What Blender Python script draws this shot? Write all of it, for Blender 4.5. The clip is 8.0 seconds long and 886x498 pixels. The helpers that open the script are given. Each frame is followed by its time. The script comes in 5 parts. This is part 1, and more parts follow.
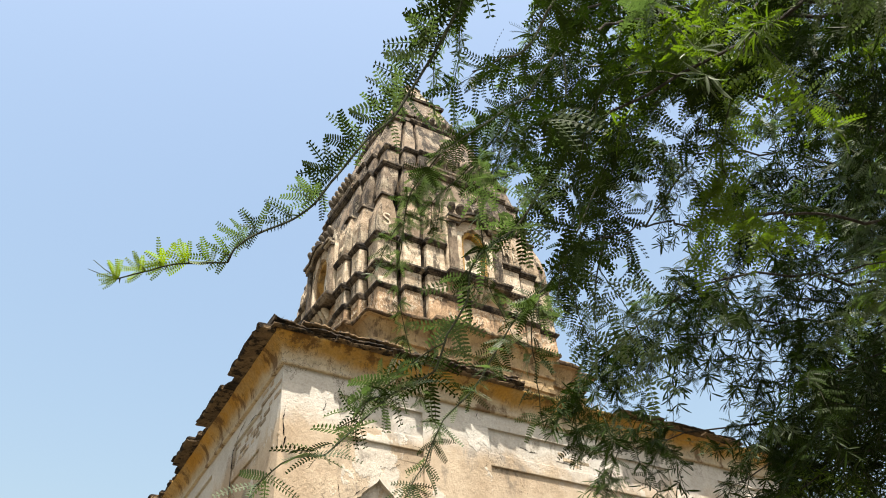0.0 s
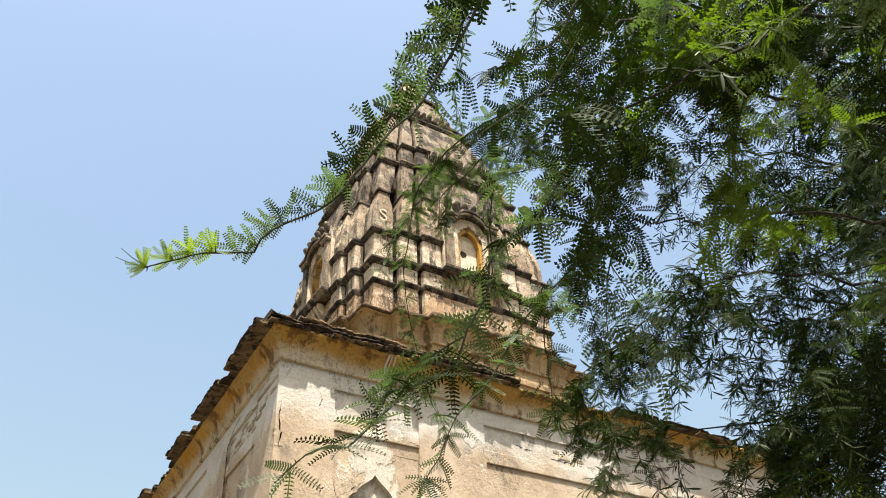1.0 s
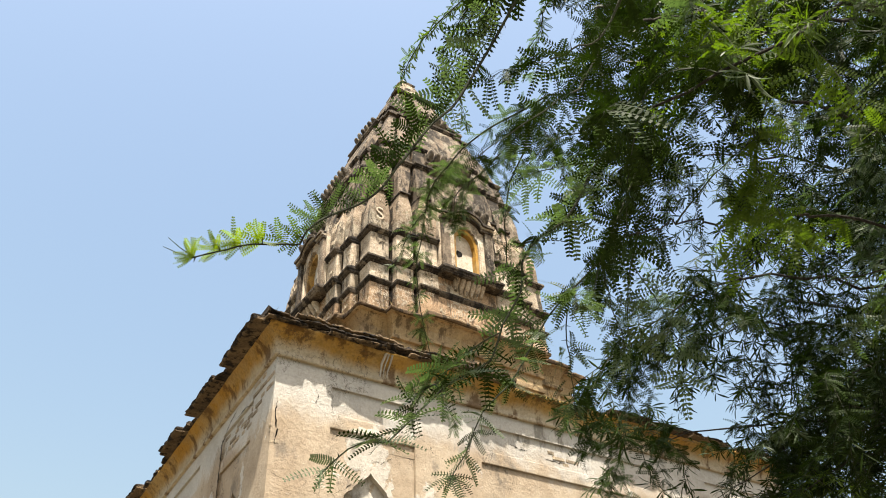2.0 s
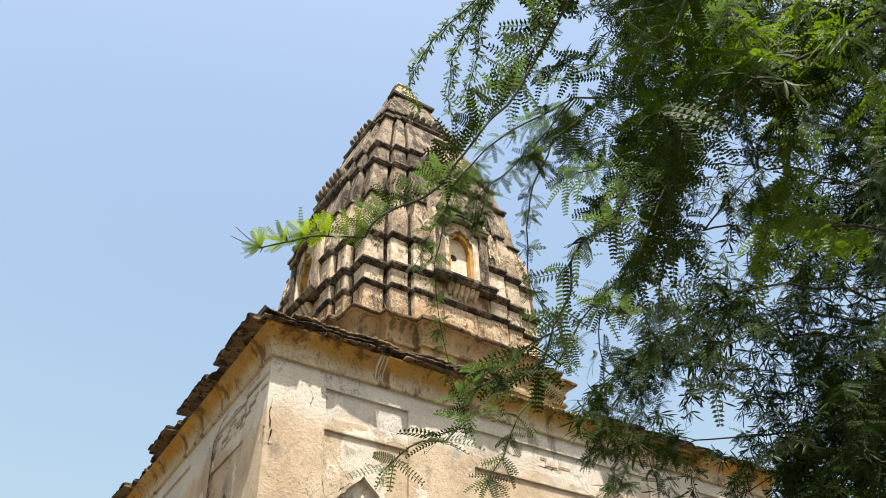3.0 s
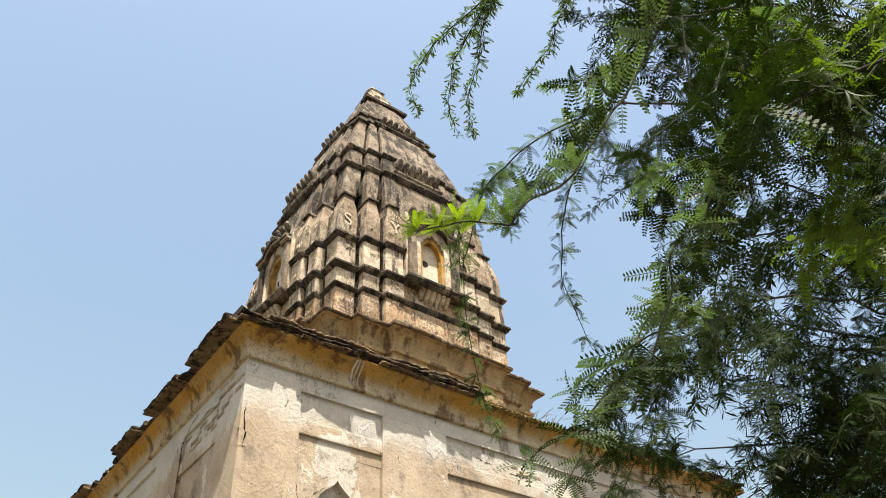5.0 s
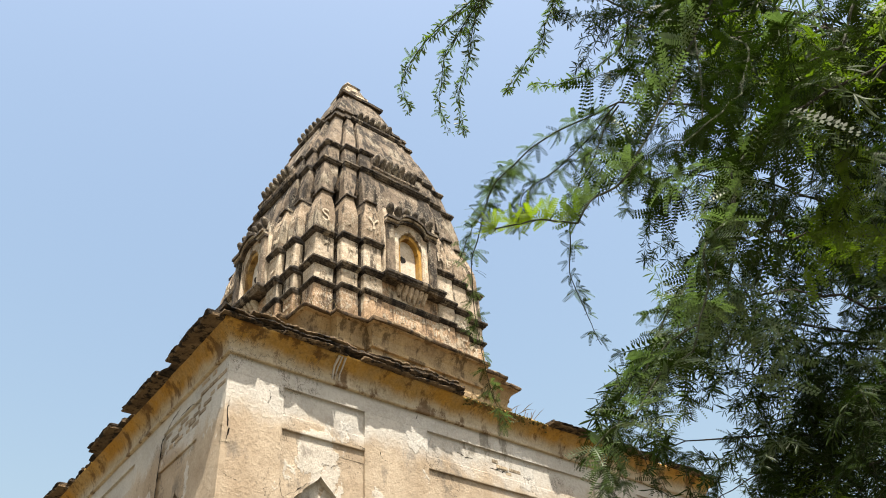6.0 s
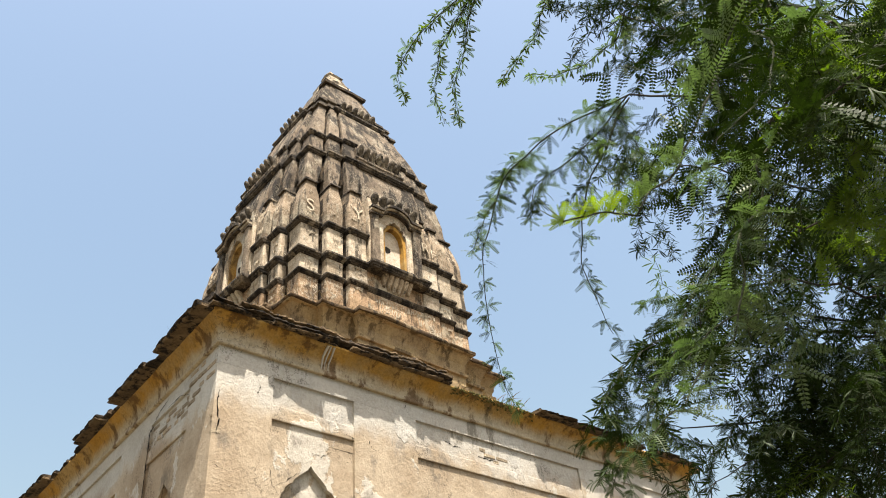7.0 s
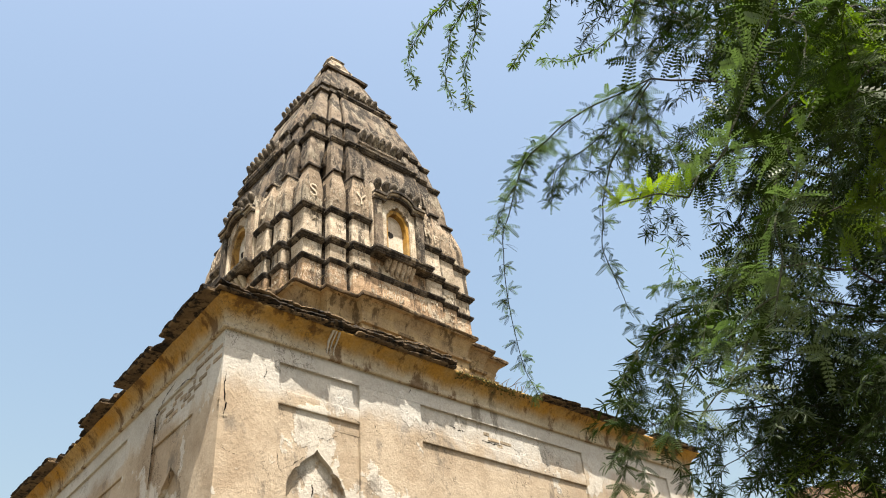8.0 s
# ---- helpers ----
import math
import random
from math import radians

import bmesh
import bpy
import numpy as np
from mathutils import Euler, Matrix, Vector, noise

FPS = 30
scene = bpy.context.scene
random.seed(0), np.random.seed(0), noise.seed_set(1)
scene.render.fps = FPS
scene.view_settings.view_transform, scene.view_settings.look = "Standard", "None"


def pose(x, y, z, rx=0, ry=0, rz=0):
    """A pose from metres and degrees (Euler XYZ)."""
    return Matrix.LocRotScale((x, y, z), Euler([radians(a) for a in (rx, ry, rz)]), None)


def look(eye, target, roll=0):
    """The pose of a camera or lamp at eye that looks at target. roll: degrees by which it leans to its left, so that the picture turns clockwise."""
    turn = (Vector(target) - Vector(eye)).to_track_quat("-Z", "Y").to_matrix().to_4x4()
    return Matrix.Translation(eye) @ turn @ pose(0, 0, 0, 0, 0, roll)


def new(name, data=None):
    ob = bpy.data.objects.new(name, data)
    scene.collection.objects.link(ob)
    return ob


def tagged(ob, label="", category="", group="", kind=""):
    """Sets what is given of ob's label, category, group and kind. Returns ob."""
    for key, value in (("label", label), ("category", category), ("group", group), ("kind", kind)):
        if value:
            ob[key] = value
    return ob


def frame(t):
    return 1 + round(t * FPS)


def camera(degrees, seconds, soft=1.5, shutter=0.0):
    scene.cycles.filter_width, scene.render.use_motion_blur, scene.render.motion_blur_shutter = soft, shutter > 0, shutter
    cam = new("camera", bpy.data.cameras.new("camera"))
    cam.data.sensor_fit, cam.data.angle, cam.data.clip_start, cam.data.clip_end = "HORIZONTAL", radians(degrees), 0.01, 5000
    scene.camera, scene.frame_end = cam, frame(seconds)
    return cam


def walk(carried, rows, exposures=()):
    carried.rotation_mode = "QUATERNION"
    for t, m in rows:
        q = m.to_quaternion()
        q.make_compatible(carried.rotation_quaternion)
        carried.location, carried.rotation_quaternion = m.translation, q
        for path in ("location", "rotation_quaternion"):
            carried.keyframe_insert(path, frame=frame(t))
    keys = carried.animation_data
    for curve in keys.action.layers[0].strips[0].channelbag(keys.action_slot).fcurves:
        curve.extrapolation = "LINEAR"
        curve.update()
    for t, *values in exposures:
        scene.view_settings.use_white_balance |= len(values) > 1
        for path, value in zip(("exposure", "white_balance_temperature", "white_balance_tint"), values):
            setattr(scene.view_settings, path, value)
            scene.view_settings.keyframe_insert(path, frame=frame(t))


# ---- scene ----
cam = camera(56.1, 8.0, soft=1.0)
PATH = [
    (0, (-2.363, -6.378, 1.659), (-1.497, -5.059, 2.888), -3.6),
    (0.5, (-2.377, -6.368, 1.655), (-1.505, -5.051, 2.882), -3.3),
    (1, (-2.395, -6.351, 1.658), (-1.514, -5.037, 2.881), -3.3),
    (1.5, (-2.419, -6.333, 1.658), (-1.529, -5.022, 2.879), -3.2),
    (3, (-2.513, -6.241, 1.665), (-1.595, -4.958, 2.894), -2.2),
    (3.5, (-2.551, -6.2, 1.668), (-1.618, -4.931, 2.901), -2.2),
    (4, (-2.586, -6.161, 1.671), (-1.638, -4.907, 2.908), -2.2),
    (4.5, (-2.62, -6.118, 1.677), (-1.652, -4.883, 2.917), -2.3),
    (6, (-2.785, -6.039, 1.65), (-1.73, -4.865, 2.879), -4.3),
    (6.5, (-2.831, -6.009, 1.651), (-1.749, -4.85, 2.87), -5.0),
    (7, (-2.876, -5.985, 1.647), (-1.772, -4.833, 2.853), -5.5),
    (7.5, (-2.905, -5.959, 1.643), (-1.79, -4.804, 2.835), -5.6),
    (8, (-2.931, -5.944, 1.642), (-1.812, -4.777, 2.82), -5.4),
]
walk(cam, [(t, look(e, a, r)) for t, e, a, r in PATH], [(0.0, 1.40), (2.0, 1.38), (4.5, 1.32), (8.0, 1.30)])

# ---- light ----
SUN_EL, SUN_AZ = radians(68), radians(203)
world = bpy.data.worlds.new("sky")
scene.world = world
world.use_nodes = True
wt = world.node_tree
sky = wt.nodes.new("ShaderNodeTexSky")
sky.sky_type, sky.sun_disc = "NISHITA", False
sky.sun_elevation, sky.sun_rotation = SUN_EL, SUN_AZ
sky.air_density, sky.dust_density, sky.ozone_density = 2.0, 6.0, 1.8
wt.nodes["Background"].inputs["Strength"].default_value = 0.093
wt.links.new(sky.outputs["Color"], wt.nodes["Background"].inputs["Color"])
sun = new("sun", bpy.data.lights.new("sun", "SUN"))
sun.data.energy, sun.data.angle, sun.data.color = 5.0, radians(0.55), (1.0, 0.93, 0.82)
sd = Vector((math.sin(SUN_AZ) * math.cos(SUN_EL), math.cos(SUN_AZ) * math.cos(SUN_EL), math.sin(SUN_EL)))
sun.matrix_world = look(sd * 50, (0, 0, 0))


# ---- materials ----
AGED = 0.87  # old lime and stone reflect less than fresh


def material(name, base, second, third=None, scale=2.0, streak=1.0, rough=0.9, bump=0.3, fine=40.0, stain=0.55, stain_at=0.52, spec=0.2,
             crack=0.0, scribble=0.0, patch=None, vary=0.16, grime=0.55, wash=None, algae=None, lime=None):
    """A weathered mineral surface: two tones mixed by broad noise, stains of a third tone by streaked noise, fine grain
    and relief; on request hairline cracks, pale scratched marks, patches of another tone, a lime wash low on the wall,
    a grey-white one high up that also paints in the sky-lit shade below the eaves, and algae along a stretch of it."""
    base, second, third, patch = (c and tuple(AGED * v for v in c) for c in (base, second, third, patch))
    m = bpy.data.materials.new(name)
    m.use_nodes = True
    nt = m.node_tree
    N, L = nt.nodes, nt.links
    b = N["Principled BSDF"]
    b.inputs["Roughness"].default_value = rough
    b.inputs["Specular IOR Level"].default_value = spec
    geo = N.new("ShaderNodeNewGeometry")

    def noise_at(sc, detail, rgh, stretch=1.0, shift=0.0):
        mp = N.new("ShaderNodeMapping")
        mp.inputs["Scale"].default_value = (sc, sc, sc * stretch)
        mp.inputs["Location"].default_value = (shift, shift * 1.7, shift * 0.6)
        L.new(geo.outputs["Position"], mp.inputs["Vector"])
        t = N.new("ShaderNodeTexNoise")
        t.inputs["Scale"].default_value = 1.0
        t.inputs["Detail"].default_value = detail
        t.inputs["Roughness"].default_value = rgh
        L.new(mp.outputs["Vector"], t.inputs["Vector"])
        return t.outputs["Fac"]

    def ramp(src, lo, hi, t0=0.0, t1=1.0):
        r = N.new("ShaderNodeMapRange")
        r.interpolation_type = "SMOOTHSTEP"
        r.inputs["From Min"].default_value, r.inputs["From Max"].default_value = lo, hi
        r.inputs["To Min"].default_value, r.inputs["To Max"].default_value = t0, t1
        L.new(src, r.inputs["Value"])
        return r.outputs["Result"]

    def calc(op, x, y):
        g = N.new("ShaderNodeMath")
        g.operation = op
        for sock, v in zip(g.inputs, (x, y)):
            if isinstance(v, (int, float)):
                sock.default_value = v
            else:
                L.new(v, sock)
        return g.outputs[0]

    def mix(fac, a, c, mode="MIX", gain=1.0):
        x = N.new("ShaderNodeMix")
        x.data_type, x.blend_type = "RGBA", mode
        if gain != 1.0:
            fac = calc("MULTIPLY", fac, gain)
        L.new(fac, x.inputs["Factor"])
        for sock, v in ((x.inputs["A"], a), (x.inputs["B"], c)):
            if isinstance(v, tuple):
                sock.default_value = (*v, 1)
            else:
                L.new(v, sock)
        return x.outputs["Result"]

    col = mix(ramp(noise_at(scale, 7, 0.66), 0.38, 0.62), base, second)
    if wash:
        z0, z1, tone = wash[0], wash[1], tuple(AGED * v for v in wash[2])
        sz = N.new("ShaderNodeSeparateXYZ")
        L.new(geo.outputs["Position"], sz.inputs[0])
        lift = calc("ADD", sz.outputs[2], calc("MULTIPLY", noise_at(2.6, 6, 0.65, 0.3, 17.0), -0.22))
        col = mix(ramp(lift, z0 - 0.11, z1 - 0.11, 1.0, 0.0), col, tone, gain=0.85)
    grain = noise_at(fine, 5, 0.7, 1.0, 9.1)
    mid = noise_at(scale * 4, 8, 0.7, 1.0, 5.3)
    height = calc("ADD", calc("MULTIPLY", grain, 0.6), mid)
    if patch:
        pm = ramp(noise_at(scale * 1.1, 9, 0.62, 0.8, 12.4), 0.555, 0.575)
        col = mix(pm, col, patch, gain=0.8)
        height = calc("ADD", height, calc("MULTIPLY", pm, 0.5))
    if third:
        st = ramp(noise_at(scale * 2.6, 8, 0.68, streak, 3.7), stain_at, stain_at + 0.1)
        col = mix(st, col, third, gain=stain)
    # pale tone above z0, which also paints the sky-lit grey of the eaves' shade
    if lime:
        z0, z1, tone = lime[0], lime[1], tuple(AGED * v for v in lime[2])
        sl = N.new("ShaderNodeSeparateXYZ")
        L.new(geo.outputs["Position"], sl.inputs[0])
        lift = calc("ADD", sl.outputs[2], calc("MULTIPLY", noise_at(1.8, 7, 0.65, 0.7, 27.0), 0.9))
        col = mix(ramp(lift, z0 + 0.45, z1 + 0.45), col, tone, gain=0.8)
    if algae:
        x0, x1, zl = algae
        sa = N.new("ShaderNodeSeparateXYZ")
        L.new(geo.outputs["Position"], sa.inputs[0])
        band = calc("MULTIPLY", ramp(sa.outputs[0], x0, x0 + 0.5), ramp(sa.outputs[0], x1 - 0.6, x1, 1.0, 0.0))
        band = calc("MULTIPLY", band, calc("MULTIPLY", ramp(sa.outputs[2], zl, zl + 0.25), ramp(sa.outputs[1], 0.2, 0.6, 1.0, 0.0)))
        dots = ramp(noise_at(7.0, 8, 0.72, 0.35, 81.0), 0.5, 0.6)
        col = mix(calc("MULTIPLY", band, dots), col, (0.075, 0.062, 0.036), gain=0.6)
    if scribble:
        ln = calc("ABSOLUTE", calc("SUBTRACT", noise_at(15.0, 2.5, 0.6, 0.7, 31.0), 0.5), 0.0)
        mk = ramp(noise_at(1.7, 3, 0.5, 1.0, 41.0), 0.44, 0.52)
        col = mix(calc("MULTIPLY", ramp(ln, 0.008, 0.03, 1.0, 0.0), mk), col, (0.62, 0.55, 0.44), gain=scribble)
    if crack:
        ln = calc("ABSOLUTE", calc("SUBTRACT", noise_at(1.5, 9, 0.72, 0.7, 51.0), 0.5), 0.0)
        mk = ramp(noise_at(0.8, 3, 0.5, 1.0, 61.0), 0.52, 0.6)
        cr = calc("MULTIPLY", ramp(ln, 0.0015, 0.005, 1.0, 0.0), mk)
        col = mix(cr, col, (0.07, 0.055, 0.04), gain=crack)
        height = calc("SUBTRACT", height, cr)
    gr = ramp(calc("ADD", calc("MULTIPLY", grain, 0.55), calc("MULTIPLY", mid, 0.45)), 0.36, 0.62)
    shade = mix(gr, (0.42, 0.39, 0.35), (1.0, 1.0, 1.0))
    x = N.new("ShaderNodeMix")
    x.data_type, x.blend_type = "RGBA", "MULTIPLY"
    x.inputs["Factor"].default_value = grime
    L.new(col, x.inputs["A"])
    L.new(shade, x.inputs["B"])
    info = N.new("ShaderNodeObjectInfo")
    hv = N.new("ShaderNodeHueSaturation")
    L.new(calc("MULTIPLY_ADD", info.outputs["Random"], vary * 2), hv.inputs["Value"])
    hv.inputs["Value"].links[0].from_node.inputs[2].default_value = 1 - vary
    L.new(x.outputs["Result"], hv.inputs["Color"])
    L.new(hv.outputs["Color"], b.inputs["Base Color"])
    bm1 = N.new("ShaderNodeBump")
    bm1.inputs["Strength"].default_value, bm1.inputs["Distance"].default_value = bump, 0.04
    L.new(height, bm1.inputs["Height"])
    L.new(bm1.outputs["Normal"], b.inputs["Normal"])
    return m


# the high grey-white band partly stands for sky-lit shade under the eaves
PLASTER = material("lime_plaster", (0.49, 0.40, 0.292), (0.37, 0.285, 0.195), (0.175, 0.15, 0.122), 1.0, 0.6, bump=0.42, stain=0.72, stain_at=0.55, algae=(2.3, 3.9, 5.1), lime=(5.0, 5.3, (0.56, 0.54, 0.495)),
                   crack=0.95, patch=(0.60, 0.56, 0.49), vary=0.04, grime=0.38)
OCHRE = material("ochre_stained_plaster", (0.47, 0.26, 0.05), (0.43, 0.285, 0.11), (0.12, 0.06, 0.022), 1.9, 0.45, bump=0.4, crack=0.9, vary=0.04, stain=0.8, stain_at=0.515, wash=(5.67, 5.79, (0.53, 0.46, 0.34)), algae=(2.5, 3.9, 5.5))
BASE = material("soot_stained_base", (0.55, 0.41, 0.225), (0.42, 0.31, 0.185), (0.10, 0.068, 0.04), 2.2, 0.4, bump=0.7, crack=0.9, vary=0.05, stain=0.75, stain_at=0.51)
SLAB = material("eave_slab_stone", (0.135, 0.092, 0.052), (0.24, 0.165, 0.09), (0.012, 0.010, 0.008), 4.0, 1.0, bump=1.0, stain=0.95, stain_at=0.49)
# black lichen on the eaves and crowning slab; painted shade in the tower slots
CRUST_SHADE = material("lichen_crust_and_shade", (0.042, 0.031, 0.021), (0.125, 0.086, 0.05), (0.008, 0.007, 0.006), 5.0, 1.0, bump=1.0, stain=0.9, stain_at=0.48)
STONE = material("grey_weathered_plaster", (0.265, 0.208, 0.152), (0.145, 0.114, 0.084), (0.028, 0.023, 0.018), 2.4, 0.3, bump=0.8, stain=0.92, stain_at=0.475, scribble=0.3, patch=(0.36, 0.31, 0.235), grime=0.85)
TALL = material("brown_weathered_plaster", (0.42, 0.325, 0.228), (0.255, 0.193, 0.132), (0.034, 0.027, 0.02), 2.4, 0.18, bump=0.8, stain=0.88, stain_at=0.505, scribble=0.45, patch=(0.46, 0.40, 0.30), grime=0.85)
MOULD = material("blackened_moulding", (0.15, 0.12, 0.088), (0.055, 0.045, 0.035), (0.016, 0.013, 0.011), 3.8, 0.5, bump=0.7, stain=0.9, stain_at=0.48, patch=(0.30, 0.245, 0.175), grime=0.85)
PALE = material("pale_worn_plaster", (0.69, 0.58, 0.445), (0.48, 0.388, 0.28), (0.05, 0.04, 0.03), 2.6, 0.22, bump=0.7, stain=0.85, stain_at=0.52, scribble=0.6, patch=(0.66, 0.60, 0.49), grime=0.85)
PINK = material("pinkish_tower_plaster", (0.53, 0.365, 0.225), (0.40, 0.275, 0.17), (0.06, 0.042, 0.03), 2.4, 0.3, bump=0.7, stain=0.75, scribble=0.75, patch=(0.55, 0.47, 0.35), grime=0.85)
WHITE = material("whitewash", (0.66, 0.62, 0.54), (0.54, 0.46, 0.36), (0.34, 0.21, 0.09), 2.5, 0.4, bump=0.2, stain=0.5, stain_at=0.58)
STRAW = material("dry_straw", (0.42, 0.33, 0.17), (0.30, 0.23, 0.11), None, 6.0, bump=0.1, fine=80)
# near-black that stands for the shade in slots and cracks
GAP_SHADE = material("gap_shade_black", (0.012, 0.010, 0.009), (0.007, 0.006, 0.005), None, 4.0, bump=0.5, spec=0.05)
SCRATCH = material("scratched_plaster", (0.62, 0.54, 0.42), (0.46, 0.385, 0.285), None, 9.0, bump=0.3)
BRICK = material("old_thin_brick", (0.47, 0.385, 0.275), (0.38, 0.305, 0.215), (0.15, 0.12, 0.09), 9.0, bump=0.6, vary=0.25)
EARTH = material("dry_earth", (0.175, 0.148, 0.105), (0.125, 0.106, 0.074), (0.075, 0.09, 0.042), 0.4, 1.0, bump=0.6, fine=15)
BARK = material("acacia_bark", (0.055, 0.048, 0.036), (0.035, 0.030, 0.023), (0.11, 0.10, 0.08), 8.0, 0.3, bump=0.8, fine=60)
TWIG = material("twig_bark", (0.05, 0.055, 0.03), (0.03, 0.035, 0.02), (0.09, 0.12, 0.045), 20.0, 1.0, bump=0.3, fine=200)
GREENTWIG = material("young_green_twig", (0.20, 0.24, 0.08), (0.15, 0.19, 0.06), (0.10, 0.10, 0.04), 20.0, 1.0, bump=0.2, fine=200)
PETAL = material("weathered_petal", (0.20, 0.165, 0.125), (0.10, 0.083, 0.064), (0.030, 0.026, 0.022), 5.0, 0.5, bump=0.7, stain=0.75, stain_at=0.5, patch=(0.40, 0.35, 0.27), grime=0.8)
LEDGE = material("brown_broken_ledge", (0.20, 0.135, 0.072), (0.11, 0.072, 0.042), (0.030, 0.024, 0.018), 3.2, 0.6, bump=0.9, stain=0.8, stain_at=0.5, patch=(0.34, 0.26, 0.16))
BROWN = material("brown_roof_plaster", (0.15, 0.095, 0.05), (0.10, 0.066, 0.038), (0.02, 0.016, 0.012), 2.0, 0.5, bump=0.6, stain=0.85, stain_at=0.52)
MOSS = material("olive_moss", (0.15, 0.125, 0.03), (0.085, 0.075, 0.022), (0.03, 0.028, 0.015), 14.0, bump=0.6, fine=120)
HOLE = material("hole_dark", (0.02, 0.018, 0.015), (0.03, 0.025, 0.02), None, 5.0, bump=0.1)


def leaf_material(name, base, other, glow, through_light=0.4, gloss=0.38, spec=0.5):
    m = bpy.data.materials.new(name)
    m.use_nodes = True
    nt = m.node_tree
    N, L = nt.nodes, nt.links
    b = N["Principled BSDF"]
    b.inputs["Roughness"].default_value = gloss
    b.inputs["Specular IOR Level"].default_value = spec
    geo = N.new("ShaderNodeNewGeometry")
    x = N.new("ShaderNodeMix")
    x.data_type = "RGBA"
    x.inputs["A"].default_value, x.inputs["B"].default_value = (*base, 1), (*other, 1)
    n = N.new("ShaderNodeTexNoise")
    n.inputs["Scale"].default_value, n.inputs["Detail"].default_value = 2.3, 3
    L.new(geo.outputs["Position"], n.inputs["Vector"])
    ad = N.new("ShaderNodeMath")
    ad.operation = "MULTIPLY_ADD"
    ad.inputs[1].default_value, ad.inputs[2].default_value = 0.45, -0.15
    L.new(geo.outputs["Random Per Island"], ad.inputs[0])
    sm = N.new("ShaderNodeMath")
    sm.operation, sm.use_clamp = "ADD", True
    L.new(ad.outputs[0], sm.inputs[0])
    L.new(n.outputs["Fac"], sm.inputs[1])
    L.new(sm.outputs[0], x.inputs["Factor"])
    L.new(x.outputs["Result"], b.inputs["Base Color"])
    tr = N.new("ShaderNodeBsdfTranslucent")
    g = N.new("ShaderNodeMix")
    g.data_type, g.blend_type = "RGBA", "MULTIPLY"
    g.inputs["Factor"].default_value = 1.0
    g.inputs["B"].default_value = (*glow, 1)
    L.new(x.outputs["Result"], g.inputs["A"])
    L.new(g.outputs["Result"], tr.inputs["Color"])
    ms = N.new("ShaderNodeMixShader")
    ms.inputs["Fac"].default_value = through_light
    L.new(b.outputs["BSDF"], ms.inputs[1])
    L.new(tr.outputs["BSDF"], ms.inputs[2])
    L.new(ms.outputs["Shader"], N["Material Output"].inputs["Surface"])
    return m


# LEAF is darkened as if shaded; LEAFPALE and LEAFMID are paler as if lit
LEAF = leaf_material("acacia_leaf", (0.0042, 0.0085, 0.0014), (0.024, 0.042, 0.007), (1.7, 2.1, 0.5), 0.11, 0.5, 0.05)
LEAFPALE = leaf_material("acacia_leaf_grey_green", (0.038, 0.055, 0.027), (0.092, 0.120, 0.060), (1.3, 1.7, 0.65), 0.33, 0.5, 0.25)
LEAFMID = leaf_material("acacia_fresh_lit_leaf", (0.043, 0.073, 0.009), (0.076, 0.114, 0.014), (1.7, 1.9, 0.4), 0.42, 0.55, 0.2)
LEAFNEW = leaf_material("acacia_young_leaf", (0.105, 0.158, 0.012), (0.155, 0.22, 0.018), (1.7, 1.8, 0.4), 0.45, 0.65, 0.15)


# ---- mesh helpers ----
def finish(name, bm, mat, parent=None, label="", smooth=False):
    me = bpy.data.meshes.new(name)
    bmesh.ops.recalc_face_normals(bm, faces=bm.faces)
    bm.to_mesh(me)
    bm.free()
    me.materials.append(mat)
    if smooth:
        me.polygons.foreach_set("use_smooth", [True] * len(me.polygons))
    ob = new(name, me)
    ob.parent = parent
    if label:
        tagged(ob, label)
    return ob


def part(name, bm, mat, parent, label="", smooth=False):
    return finish(name, bm, mat, parent, label, smooth)


def rough_up(bm, amount, scale=6.0):
    for v in bm.verts:
        v.co += noise.noise_vector(v.co * scale) * amount


def box(bm, x0, x1, y0, y1, z0, z1, bevel=0.0):
    m = Matrix.LocRotScale(((x0 + x1) / 2, (y0 + y1) / 2, (z0 + z1) / 2), None, (x1 - x0, y1 - y0, z1 - z0))
    r = bmesh.ops.create_cube(bm, size=1.0, matrix=m)
    if bevel:
        ed = list({e for v in r["verts"] for e in v.link_edges})
        bmesh.ops.bevel(bm, geom=ed, offset=bevel, segments=2, affect="EDGES", profile=0.6)


def prism(bm, poly, y0, y1):
    """A plate with the outline poly (x, z), from y0 to y1."""
    a = [bm.verts.new((x, y0, z)) for x, z in poly]
    b = [bm.verts.new((x, y1, z)) for x, z in poly]
    bm.faces.new(a)
    bm.faces.new(b[::-1])
    n = len(poly)
    for i in range(n):
        bm.faces.new((a[i], b[i], b[(i + 1) % n], a[(i + 1) % n]))


def loft(bm, rings, cap=True):
    vs = [[bm.verts.new(p) for p in r] for r in rings]
    n = len(vs[0])
    for a, b in zip(vs, vs[1:]):
        for i in range(n):
            bm.faces.new((a[i], a[(i + 1) % n], b[(i + 1) % n], b[i]))
    if cap:
        bm.faces.new(vs[0][::-1])
        bm.faces.new(vs[-1])


def turned(bm, m):
    bmesh.ops.transform(bm, matrix=m, verts=bm.verts)
    return bm


# ---- ground ----
bm = bmesh.new()
bmesh.ops.create_grid(bm, x_segments=60, y_segments=60, size=60)
for v in bm.verts:
    r = max(abs(v.co.x), abs(v.co.y))
    if r > 20:
        v.co.x *= 1 + (r - 20) * 0.9
        v.co.y *= 1 + (r - 20) * 0.9
    v.co.z = noise.noise(v.co * 0.21) * 0.05 * (1 if r < 20 else 0) - 0.03
ground = finish("ground", bm, EARTH)
tagged(ground, "dry bare earth round the temple", "ground", kind="structure")

